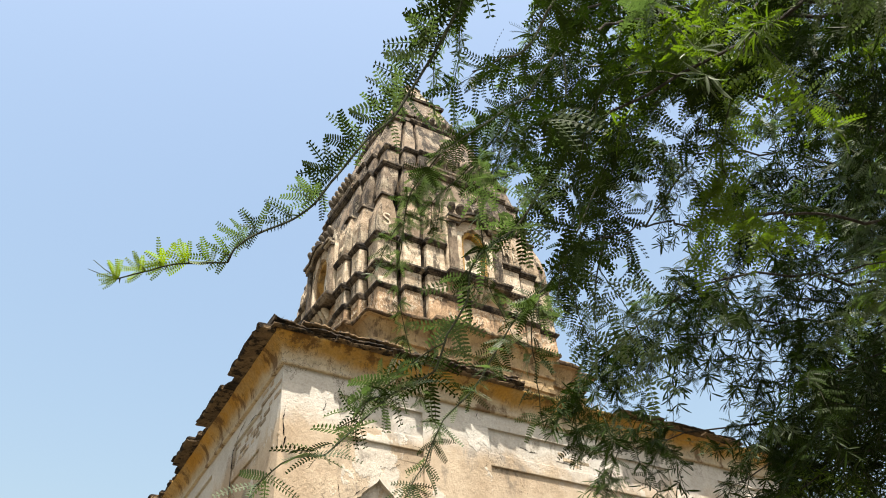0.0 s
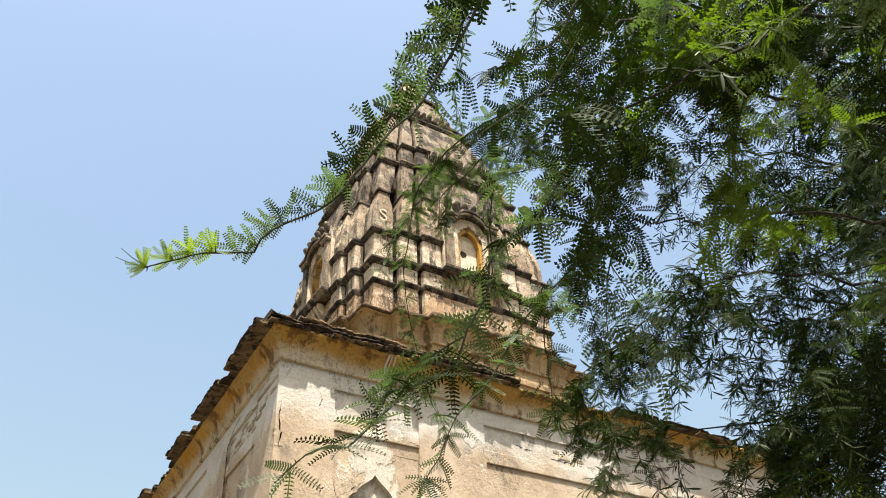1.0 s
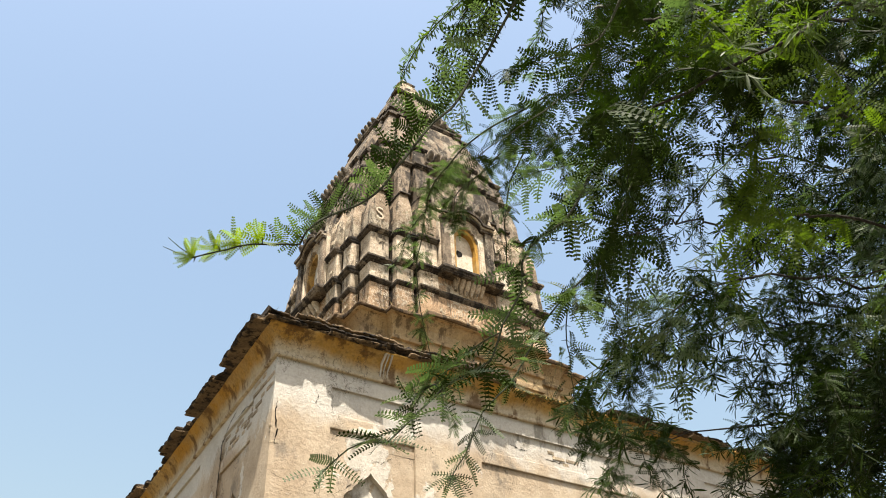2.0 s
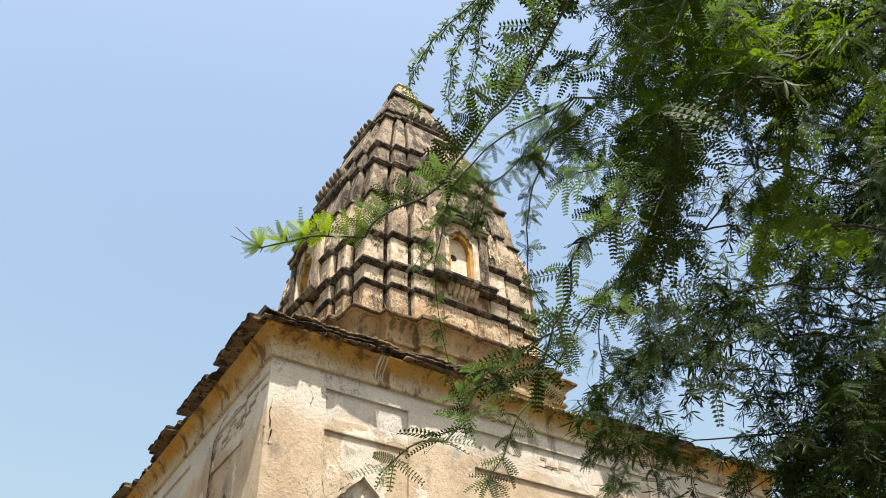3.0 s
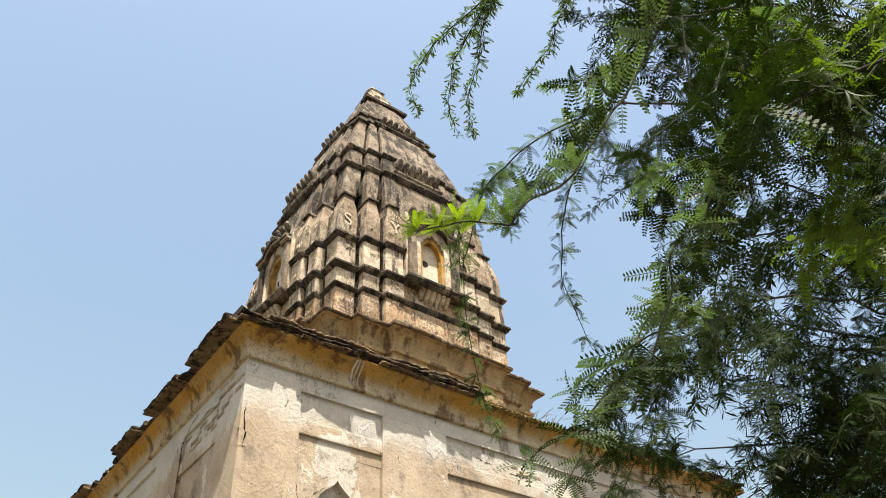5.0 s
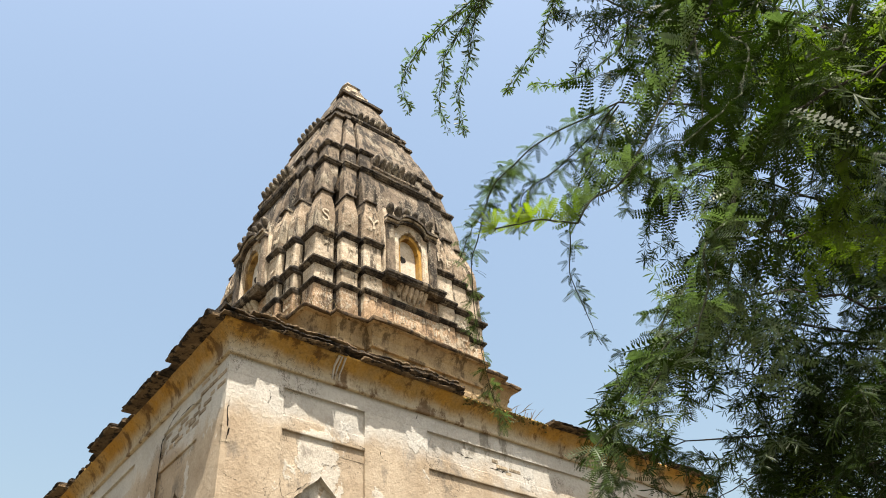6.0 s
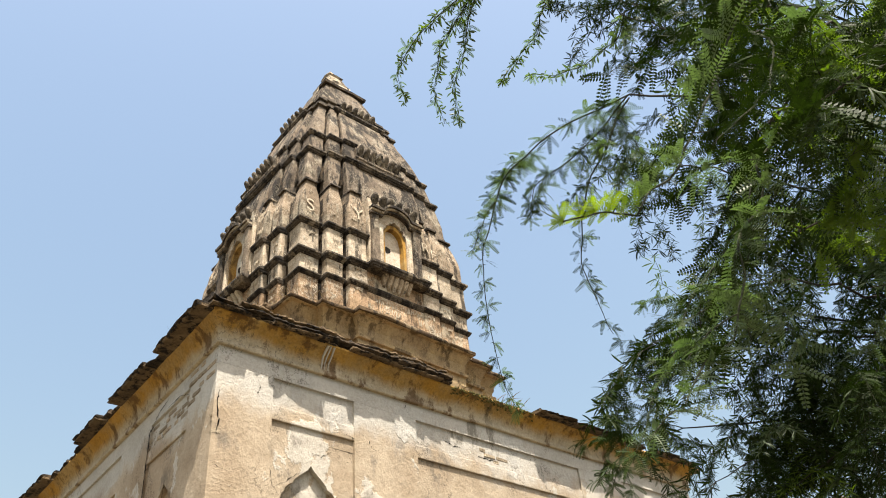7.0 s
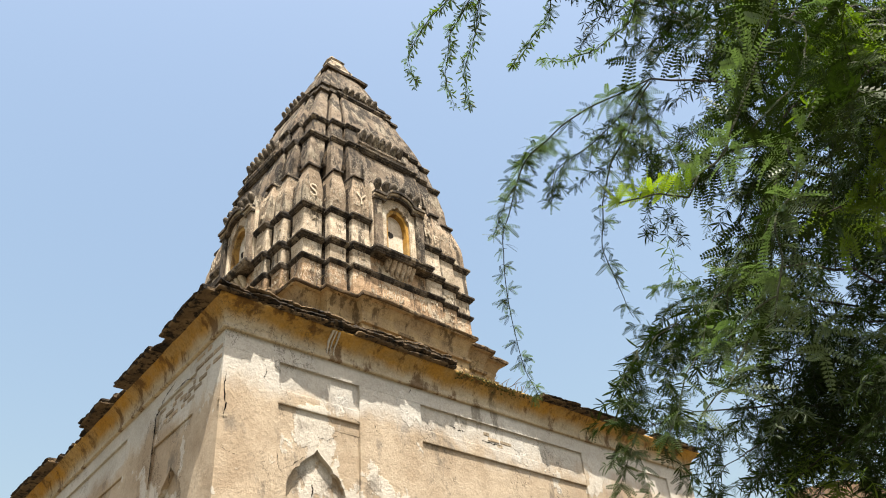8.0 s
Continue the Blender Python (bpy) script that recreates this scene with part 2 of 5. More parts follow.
# ---- temple: square hall ----
W, HC = 7.0, 5.6
temple = new("temple")
tagged(temple, "old plastered temple with a curved tower and broken stone eaves", "temple")
P1, P2, P3 = (0.566, 1.463), (2.238, 4.742), (5.537, 6.434)
ARCH = [(-0.31, 1.0), (-0.31, 2.5), (-0.312, 3.6), (-0.308, 4.15), (-0.31, 4.30), (-0.295, 4.36), (-0.262, 4.40), (-0.255, 4.43), (-0.22, 4.468), (-0.18, 4.487), (-0.172, 4.515),
        (-0.12, 4.56), (-0.07, 4.60), (-0.025, 4.64), (0.0, 4.675)]


SKEW = 0.05


def face_frame(k):
    """The turn that brings the front face (y = 0) to side k of the hall; side 1 runs a little out of square."""
    lean = Matrix.Identity(4)
    if k == 1:
        lean[1][0], lean[1][3] = -SKEW, SKEW * W
    return Matrix.Translation((W / 2, W / 2, 0)) @ pose(0, 0, 0, 0, 0, -90 * k) @ Matrix.Translation((-W / 2, -W / 2, 0)) @ lean


D = 0.026
bm = bmesh.new()
box(bm, 0.66, W - 0.31, 0.31, W - 0.31, 0, 5.9)
box(bm, 0.31, 0.66, 0.31, 1.2, 0, 5.9)
part("hall_core", bm, PLASTER, temple)
for k in range(4):
    m = face_frame(k)
    E = W - D
    wall = bmesh.new()
    box(wall, 0, E, 0, D + 0.002, HC - 0.172, HC, 0.0015)
    w = part("wall", turned(wall, m), PLASTER, temple, "cream lime plaster, stained and cracked")
    for x0, x1 in ((0.0, P1[0]), (P1[1], P2[0]), (P2[1], P3[0]), (P3[1], E)):
        bm = bmesh.new()
        box(bm, x0, x1, 0, D + 0.002, 0.9, HC - 0.1725, 0.0015)
        part("pilaster_strip", turned(bm, m), PLASTER, w)
    for x0, x1 in (P1, P2, P3):
        bm = bmesh.new()
        box(bm, x0 - 0.02, x1 + 0.02, 0.004, D + 0.002, 5.02, 5.16, 0.01)
        rough_up(bm, 0.006, 4)
        part("panel_rail", turned(bm, m), PLASTER, w)
    pl = bmesh.new()
    box(pl, -0.06, W - 0.061, -0.06, D, 0, 0.92, 0.02)
    part("plinth", turned(pl, m), PLASTER, w)
    for x0, x1, z0, z1 in ((0.311, P1[0], 0.5, 5.9), (P1[0], P1[1], 4.9, 5.9), (P1[1], P3[0], 0.5, 5.9), (P3[0], P3[1], 4.9, 5.9),
                           (P3[1], W - 0.31, 0.5, 5.9), (D, 0.311, 0.3, 5.9)):
        bm = bmesh.new()
        box(bm, x0, x1, D, 0.315 if x0 > 0.1 else 0.311, z0, z1)
        part("sunk_field", turned(bm, m), PLASTER, w)
    for cx, (x0, x1) in ((0.998, P1), (W - 0.998, P3)):
        bm = bmesh.new()
        left = [(x0, 0.8), (cx - 0.31, 0.8)] + [(cx + u, z) for u, z in ARCH] + [(cx, 4.9), (x0, 4.9)]
        prism(bm, left, D, 0.315)
        right = [(x1, 0.8), (cx + 0.31, 0.8)] + [(cx - u, z) for u, z in ARCH] + [(cx, 4.9), (x1, 4.9)]
        prism(bm, right, D, 0.315)
        rough_up(bm, 0.008, 9)
        box(bm, cx - 0.33, cx + 0.33, D + 0.055, 0.314, 0.82, 4.7)
        part("niche", turned(bm, m), PLASTER, w, "pointed blind niche in a sunk plaster field")

# string course, cove and roof

def square(o, z):
    return [(-o, -o, z), (W + o, -o, z), (W + o, W + o, z), (-o + SKEW * W, W + o, z)]


def long_square(o, z, n=40):
    c = [Vector(p) for p in square(o, z)]
    return [c[i].lerp(c[(i + 1) % 4], j / n) for i in range(4) for j in range(n)]


bm = bmesh.new()
rings = [long_square(-0.2, HC - 0.006)]
for o, z in ((0.028, -0.006), (0.034, 0.0), (0.034, 0.022), (0.022, 0.034), (0.024, 0.07), (0.036, 0.12), (0.06, 0.175), (0.10, 0.222), (0.145, 0.255), (0.15, 0.275), (-0.2, 0.285)):
    rings.append(long_square(o, HC + z))
for ring in rings:
    for p in ring:
        p += noise.noise_vector(p * 2.2) * 0.008
loft(bm, rings)
part("cove", bm, OCHRE, temple, "ochre-stained plaster cove below the eaves", True)
for u, wid in ((1.06, 0.011), (1.095, 0.006), (1.14, 0.008)):
    bm = bmesh.new()
    prof = ((0.012, 0.06), (0.03, 0.12), (0.06, 0.175), (0.10, 0.222), (0.145, 0.255))
    ends = []
    for i, (o, z) in enumerate(prof):
        w = wid * (0.55 + 0.5 * i / 4)
        x = u + 0.02 * noise.noise(Vector((u * 7, i * 0.6, 0)))
        ends.append([(x - w, -o - 0.011, HC + z - 0.006), (x + w, -o - 0.011, HC + z - 0.006), (x + w, -o + 0.02, HC + z + 0.01), (x - w, -o + 0.02, HC + z + 0.01)])
    loft(bm, ends)
    part("lime_run", bm, PLASTER, temple, "pale run of lime washed down the cove")
bm = bmesh.new()
loft(bm, [[Vector(p) for p in square(o, z)] for o, z in ((-0.02, 5.87), (-0.02, 5.94), (-0.05, 5.96))])
part("roof", bm, SLAB, temple)

rnd = random.Random(5)


def eave_slab(k, u0, u1, out, z, thick=0.05, inner=0.12, droop=0.0, name="eave_slab", mat=None, worn=1.0):
    """One rough flagstone of the eaves on side k, from u0 to u1 along it, out metres beyond the wall."""
    bm = bmesh.new()
    n = max(4, int((u1 - u0) / 0.045))
    rings = []
    skew = rnd.uniform(-0.015, 0.015)
    chip = 0.0
    for i in range(n + 1):
        u = u0 + (u1 - u0) * i / n
        chip = max(0.0, chip * 0.6 + (rnd.uniform(0, 0.06) * worn if rnd.random() < 0.22 else 0))
        e = out + skew * (i / n - 0.5) * 2 - chip + rnd.uniform(-0.004, 0.004)
        t0 = rnd.uniform(-0.003, 0.003)
        rings.append([(u, inner, z + t0), (u, -e + 0.012, z - droop + t0), (u, -e, z + 0.012 - droop), (u, -e + rnd.uniform(-.004, .008), z + thick * 0.55 - droop),
                      (u + rnd.uniform(-.006, .006), -e + 0.014 + rnd.uniform(0, .012), z + thick - droop + t0), (u, inner, z + thick)])
    loft(bm, rings)
    rough_up(bm, 0.006 * worn, 17)
    return part(name, turned(bm, face_frame(k)), mat or SLAB, temple, "dark broken sandstone flag")


def crumble(u0, u1, out, z, th, mat):
    """A continuous run of crumbled stone and mortar on the front eaves, lumpy in outline and thickness."""
    bm = bmesh.new()
    n = int((u1 - u0) / 0.022)
    rings = []
    for i in range(n + 1):
        u = u0 + (u1 - u0) * i / n
        big, fine = noise.noise(Vector((u * 3.1, z * 9, 0.0))), noise.noise(Vector((u * 17.0, z * 5, 3.0)))
        step = 0.02 * (noise.noise(Vector((math.floor(u * 5.3), 7.7, z))) > 0.05)
        e = out + 0.022 * big + 0.016 * fine - step
        top = th * (0.75 + 0.7 * big + 0.5 * fine) + 0.012
        rings.append([(u, 0.1, z), (u, -e + 0.02, z), (u, -e, z + 0.3 * top), (u, -e + 0.006 + 0.01 * fine, z + 0.65 * top), (u, -e + 0.03, z + top), (u, 0.1, z + top * 0.9)])
    loft(bm, rings)
    rough_up(bm, 0.009, 23)
    rough_up(bm, 0.005, 60)
    return part("crumbled_edge", bm, mat, temple, "crumbled black stone along the roof edge")


# broken run along the front, then the other three sides
for u0, u1, out, z, th in ((-0.20, 0.42, 0.215, 5.872, 0.055), (0.43, 1.02, 0.235, 5.870, 0.05), (1.03, 1.30, 0.20, 5.875, 0.05),
                           (1.31, 1.95, 0.235, 5.868, 0.05), (1.96, 2.62, 0.225, 5.870, 0.05),
                           (3.93, 4.55, 0.26, 5.862, 0.045), (4.56, 5.22, 0.26, 5.860, 0.045), (5.23, 5.9, 0.25, 5.862, 0.045),
                           (6.1, 6.7, 0.24, 5.865, 0.045), (6.71, 7.1, 0.22, 5.868, 0.045)):
    if u1 > 3:
        eave_slab(0, u0, u1, out, z, th * 0.6)
        eave_slab(0, u0, u1, out + 0.01, z + th * 0.6 + 0.003, th * 0.5, name="crust_layer", mat=CRUST_SHADE)
        continue
    eave_slab(0, u0, u1, out - 0.012, z, 0.03, worn=0.9)
    eave_slab(0, u0 + 0.01, u1, out - rnd.uniform(0.02, 0.035), z + 0.033, 0.02, name="crust_layer", mat=CRUST_SHADE)
for u0, u1, z, th, mt in ((-0.20, 2.63, 5.926, 0.05, CRUST_SHADE), (0.1, 1.25, 5.97, 0.045, SLAB), (1.4, 2.55, 5.972, 0.04, SLAB)):
    crumble(u0, u1, 0.2, z, th, mt)
for u0, u1, out, z, th in ((-0.17, -0.05, 0.17, 5.868, 0.04), (-0.14, 0.02, 0.15, 5.91, 0.03)):
    eave_slab(0, u0, u1, out, z, th, name="rubble_stone", mat=CRUST_SHADE)
for u0, u1, out in ((6.13, 7.12, 0.31), (4.94, 5.85, 0.295), (3.83, 4.55, 0.29), (1.3, 2.74, 0.30), (0.1, 1.27, 0.28)):
    eave_slab(1, u0, u1, out, 5.866, 0.03, droop=0.012, worn=0.3)
    eave_slab(1, u0 + 0.01, u1 - 0.006, out + 0.006, 5.899, 0.024, droop=0.012, name="crust_layer", mat=CRUST_SHADE, worn=0.35)
    v = u0 + 0.05
    while v < u1 - 0.15:
        l = rnd.uniform(0.08, 0.25)
        if rnd.random() < 0.5:
            eave_slab(1, v, v + l, out - rnd.uniform(0.02, 0.1), 5.926, rnd.uniform(0.012, 0.035), name="rubble_stone", mat=CRUST_SHADE)
        v += l + 0.02
for u0, u1, out, th in ((5.86, 6.12, 0.235, 0.05), (5.80, 6.02, 0.26, 0.03), (4.72, 4.92, 0.19, 0.045), (4.57, 4.73, 0.21, 0.05), (3.58, 3.81, 0.2, 0.05), (3.36, 3.57, 0.17, 0.04), (3.15, 3.3, 0.19, 0.035),
                        (2.95, 3.12, 0.16, 0.04), (2.76, 2.92, 0.2, 0.04)):
    eave_slab(1, u0, u1, out, 5.872, th, droop=0.01, name="rubble_stone", mat=CRUST_SHADE)
for k in (2, 3):
    u = -0.1
    while u < 6.7:
        l = rnd.uniform(0.5, 1.0)
        if rnd.random() > 0.15:
            eave_slab(k, u, min(u + l, 7.05), rnd.uniform(0.2, 0.28), 5.87)
        u += l + 0.01

# ---- temple: tower ----
TC = Matrix.Translation((3.555, 3.505, 0)) @ pose(0, 0, 0, 0, 0, -0.3)
TP = Matrix.Translation((3.5, 3.56, 0)) @ pose(0, 0, 0, 0, 0, 2)
ZS = (5.9, 7.66, 8.43, 8.78, 9.33, 9.8, 10.25, 10.7, 11.05, 11.49, 12.0, 12.35, 12.68, 13.0, 13.5, 14.05, 14.5, 14.86)
AS = (1.60, 1.56, 1.55, 1.565, 1.555, 1.52, 1.44, 1.37, 1.29, 1.215, 1.08, 0.965, 0.845, 0.76, 0.60, 0.40, 0.26, 0.13)
FA, FB0, FB1, FC = 0.794, 0.757, 0.575, 0.538


def half(z):
    return float(np.interp(z, ZS, AS))


def ratha(a, sb, sc, z):
    """Plan of a tower storey: recessed corners, an intermediate and a central projection on each side."""
    pts = []
    side = [(-a, -a), (-FA * a, -a), (-FA * a, -a - sb), (-FC * a, -a - sb), (-FC * a, -a - sc), (FC * a, -a - sc), (FC * a, -a - sb), (FA * a, -a - sb), (FA * a, -a)]
    for k in range(4):
        c, s = (1, 0, -1, 0)[k], (0, 1, 0, -1)[k]
        pts += [Vector((c * x - s * y, s * x + c * y, z)) for x, y in side]
    return pts


bm = bmesh.new()
rings = []
for z, o in ((5.9, -0.15), (7.06, -0.15), (7.07, -0.12), (7.13, -0.115), (7.14, -0.145), (7.29, -0.145), (7.295, -0.105), (7.335, -0.10), (7.345, -0.145), (7.38, -0.145), (7.47, -0.13), (7.54, -0.09), (7.60, -0.05),
             (7.61, 0.0), (7.665, 0.005), (7.68, -0.02), (7.685, -0.3)):
    a = 1.93 + o
    rings.append(ratha(a, 0.13, 0.27, z))
loft(bm, rings)
rough_up(bm, 0.006, 5)
part("tower_platform", turned(bm, TP), BASE, temple, "stained stepped base under the tower")
bm = bmesh.new()
rings = []
for z, o in ((7.615, -0.05), (7.62, 0.022), (7.645, 0.03), (7.665, 0.026), (7.69, 0.0), (7.70, -0.3)):
    r = ratha(1.93 + o, 0.13, 0.27, z)
    n = len(r)
    rings.append([p.lerp(r[(i + 1) % n], j / 5) for i, p in enumerate(r) for j in range(5)])
loft(bm, rings)
rough_up(bm, 0.018, 5)
rough_up(bm, 0.014, 17)
part("tower_ledge", turned(bm, TP), LEDGE, temple, "brown weathered overhanging stone ledge")
# core coloured near-black, which paints the shade behind the gaps of the piers
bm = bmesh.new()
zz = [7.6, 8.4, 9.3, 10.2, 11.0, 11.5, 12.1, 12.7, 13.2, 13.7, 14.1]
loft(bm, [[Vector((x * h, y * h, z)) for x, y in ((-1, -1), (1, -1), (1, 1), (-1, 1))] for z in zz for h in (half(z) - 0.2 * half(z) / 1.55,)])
part("tower_core", turned(bm, TC), GAP_SHADE, temple)


def plan(f0, f1, corner, proj, a, grow, chamfer=0.016):
    """Rectangular plan of a pier at half width a, grown by the moulding's depth; a corner pier is square, a side pier stands proj proud."""
    k = a / 1.55
    side = grow * 0.35 if grow > 0.02 else min(grow, 0.004)
    x0, x1 = f0 * a - (grow if corner else side), f1 * a + side
    y0 = -a - proj * k - grow
    y1 = f1 * a + side if corner else -a + 0.3 * k
    c = min(chamfer * max(k, 0.5), (x1 - x0) * 0.3)
    q = 0.29 * c
    return [(x0 + c, y0), (x1 - c, y0), (x1 - q, y0 + q), (x1, y0 + c), (x1, y1 - c), (x1 - c, y1), (x0 + c, y1), (x0, y1 - c), (x0, y0 + c), (x0 + q, y0 + q)]


def ring_at(spec, z, grow, shrink=0.0):
    f0, f1, corner, proj = spec
    if shrink:
        m, h = (f0 + f1) / 2, (f1 - f0) / 2 * (1 - shrink)
        if corner:
            f0, f1 = f0 + (f1 - f0) * shrink * 0.25, f1 - (f1 - f0) * shrink * 0.75
        else:
            f0, f1 = m - h, m + h
    return [Vector((x, y, z)) for x, y in plan(f0, f1, corner, proj, half(z), grow)]


MOULDS = ((8.43, 0.042, 0.6), (8.78, 0.06, 0.85), (9.33, 0.056, 0.8), (11.08, 0.064, 0.95), (11.60, 0.054, 0.8))
MOULD_PROFILE = ((-0.085, 0.0), (-0.078, 0.26), (-0.058, 0.28), (-0.054, 0.55), (-0.03, 0.66), (-0.01, 0.98), (0.0, 1.0), (0.026, 1.0), (0.032, 0.72), (0.05, 0.4), (0.075, 0.05), (0.08, -0.1))


def scratch_row(bm, x0, x1, y_of, z, height):
    """A line of small upright scored strokes that fill the width, none of them legible."""
    x = x0 + rnd.uniform(0.0, 0.03)
    while x < x1 - 0.012:
        w, h = rnd.uniform(0.005, 0.009), height * rnd.uniform(0.45, 1.15)
        zc = z + rnd.uniform(-0.2, 0.2) * height
        slant = rnd.uniform(-0.3, 0.3)
        r = bmesh.ops.create_cube(bm, size=1.0, matrix=Matrix.LocRotScale((x, y_of(zc), zc), Euler((0, slant, 0)), (w, 0.012, h)))
        if rnd.random() < 0.45:
            bmesh.ops.create_cube(bm, size=1.0, matrix=Matrix.LocRotScale((x + 0.014, y_of(zc), zc + h * rnd.uniform(-0.4, 0.4)), Euler((0, rnd.uniform(-0.5, 0.5), 0)), (0.032, 0.012, w)))
        x += rnd.uniform(0.018, 0.045)


def scratches(m, root, spec):
    """Scored marks over the faces of a pier."""
    f0, f1, corner, proj = spec
    bm = bmesh.new()
    for z0, z1, pitch, grow, shrink in ((7.8, 8.33, 0.10, 0.003, 0.0), (8.86, 9.26, 0.11, 0.003, 0.0), (8.5, 8.7, 0.1, 0.003, 0.0), (9.45, 10.1, 0.12, 0.012, 0.2)):
        z = z0
        while z < z1:
            if rnd.random() < 0.5:
                a = half(z)
                c, h = (f0 + f1) / 2 * a, (f1 - f0) / 2 * a * (1 - shrink * (z - z0) / (z1 - z0)) - 0.03
                e0, e1 = sorted((c + h * rnd.uniform(-1, -0.2), c + h * rnd.uniform(0.2, 1)))
                scratch_row(bm, e0, e1, lambda q, g=grow: -half(q) - proj * half(q) / 1.55 - g, z, pitch * 0.62)
            z += pitch * rnd.uniform(0.8, 1.3)
    if bm.verts:
        tagged(part("scoring", turned(bm, m), SCRATCH, root), "pale scored scribbles in the plaster", kind="stuff")
    else:
        bm.free()


def pier(k, f0, f1, corner, proj, top, panel2=True):
    """One pier of the tower on side k: blocks between mouldings, a swelling tall panel with a drip lip, and the storey above."""
    spec = (f0, f1, corner, proj)
    m = TC @ pose(0, 0, 0, 0, 0, 90 * k)
    bm = bmesh.new()
    loft(bm, [ring_at(spec, z, -0.004 + rnd.uniform(-.004, .004)) for z in (7.69, 7.9, 8.1, 8.39)])
    rough_up(bm, 0.006, 6)
    root = part("pier", turned(bm, m), PINK, temple)
    for zs in ((8.40, 8.5, 8.62, 8.76), (8.77, 8.85, 9.05, 9.29)):
        bm = bmesh.new()
        loft(bm, [ring_at(spec, z, -0.005 + rnd.uniform(-.004, .004)) for z in zs])
        rough_up(bm, 0.006, 6)
        part("block", turned(bm, m), PALE, root)
    if k in (0, 3):
        scratches(m, root, spec)
    # swelling tall panel
    bm = bmesh.new()
    rings = []
    for i in range(11):
        t = i / 10
        z = 9.36 + (10.25 - 9.36) * t
        swell = 0.02 * math.sin(math.pi * min(1, t * 1.15)) - 0.012
        rings.append(ring_at(spec, z, swell, 0.36 * t ** 2.2))
    loft(bm, rings)
    rough_up(bm, 0.006, 6)
    part("tall_panel", turned(bm, m), TALL, root, smooth=False)
    # drip lip and the tapering bud above it
    bm = bmesh.new()
    loft(bm, [ring_at(spec, 10.22, 0.0, 0.36), ring_at(spec, 10.225, 0.03, 0.36), ring_at(spec, 10.255, 0.033, 0.36), ring_at(spec, 10.28, 0.0, 0.38)])
    rough_up(bm, 0.01, 14)
    part("drip_lip", turned(bm, m), MOULD, root)
    bm = bmesh.new()
    loft(bm, [ring_at(spec, 10.27, -0.01, 0.40), ring_at(spec, 10.36, -0.012, 0.52), ring_at(spec, 10.46, -0.03, 0.66), ring_at(spec, 10.52, -0.06, 0.8)])
    part("bud", turned(bm, m), STONE, root, smooth=False)
    # wall behind, and upper storey
    bm = bmesh.new()
    loft(bm, [ring_at(spec, z, g) for z, g in ((9.36, -0.05), (10.0, -0.06), (10.3, -0.045), (10.6, -0.012), (11.0, 0.0))])
    rough_up(bm, 0.006, 6)
    part("upper_panel", turned(bm, m), STONE, root)
    bm = bmesh.new()
    loft(bm, [ring_at(spec, z, -0.004) for z in (11.12, 11.3, 11.56)])
    rough_up(bm, 0.006, 6)
    part("upper_block", turned(bm, m), STONE, root)
    if panel2:
        bm = bmesh.new()
        rings = []
        for i in range(8):
            t = i / 7
            rings.append(ring_at(spec, 11.64 + (top - 11.64) * t, 0.012 * math.sin(math.pi * t) - 0.006, 0.28 * t ** 2))
        loft(bm, rings)
        rough_up(bm, 0.006, 6)
        part("high_panel", turned(bm, m), STONE, root)
        bm = bmesh.new()
        loft(bm, [ring_at(spec, z, g) for z, g in ((11.64, -0.03), (12.1, -0.03), (12.45, -0.012), (12.82, 0.0))])
        part("high_wall", turned(bm, m), STONE, root)
    for zc, dep, hgt in MOULDS:
        bm = bmesh.new()
        loft(bm, [ring_at(spec, zc + dz * hgt, d * dep) for dz, d in MOULD_PROFILE])
        rough_up(bm, 0.004, 9)
        part("moulding", turned(bm, m), MOULD, root, "blackened plaster moulding")
    return root


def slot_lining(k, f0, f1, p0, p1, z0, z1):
    """A near-black lining that paints the shade into the narrow slot between two piers that stand p0 and p1 proud: its
    back and both its cheeks.
    """
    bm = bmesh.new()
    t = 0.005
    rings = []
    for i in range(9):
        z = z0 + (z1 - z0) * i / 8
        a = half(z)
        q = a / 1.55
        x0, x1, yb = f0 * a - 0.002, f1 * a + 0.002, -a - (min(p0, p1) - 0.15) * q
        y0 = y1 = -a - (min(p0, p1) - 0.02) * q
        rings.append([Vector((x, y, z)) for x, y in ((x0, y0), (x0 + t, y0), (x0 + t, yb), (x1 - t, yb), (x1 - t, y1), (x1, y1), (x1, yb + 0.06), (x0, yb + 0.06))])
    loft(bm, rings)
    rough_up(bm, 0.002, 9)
    part("slot_lining", turned(bm, TC @ pose(0, 0, 0, 0, 0, 90 * k)), CRUST_SHADE, temple, "near-black strip for the shade in the slot between two piers")


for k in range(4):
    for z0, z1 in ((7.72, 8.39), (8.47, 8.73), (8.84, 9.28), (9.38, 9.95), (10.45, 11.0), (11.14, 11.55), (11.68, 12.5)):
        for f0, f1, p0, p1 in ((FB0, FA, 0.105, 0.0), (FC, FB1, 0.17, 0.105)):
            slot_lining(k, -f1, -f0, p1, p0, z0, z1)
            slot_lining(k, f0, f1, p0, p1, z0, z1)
    pier(k, -1.0, -FA, True, 0.0, 12.75)
    pier(k, -FB0, -FB1, False, 0.105, 12.5)
    pier(k, FB1, FB0, False, 0.105, 12.5)
    pier(k, -FC, -0.33, False, 0.17, 12.5, False)
    pier(k, 0.33, FC, False, 0.17, 12.5, False)


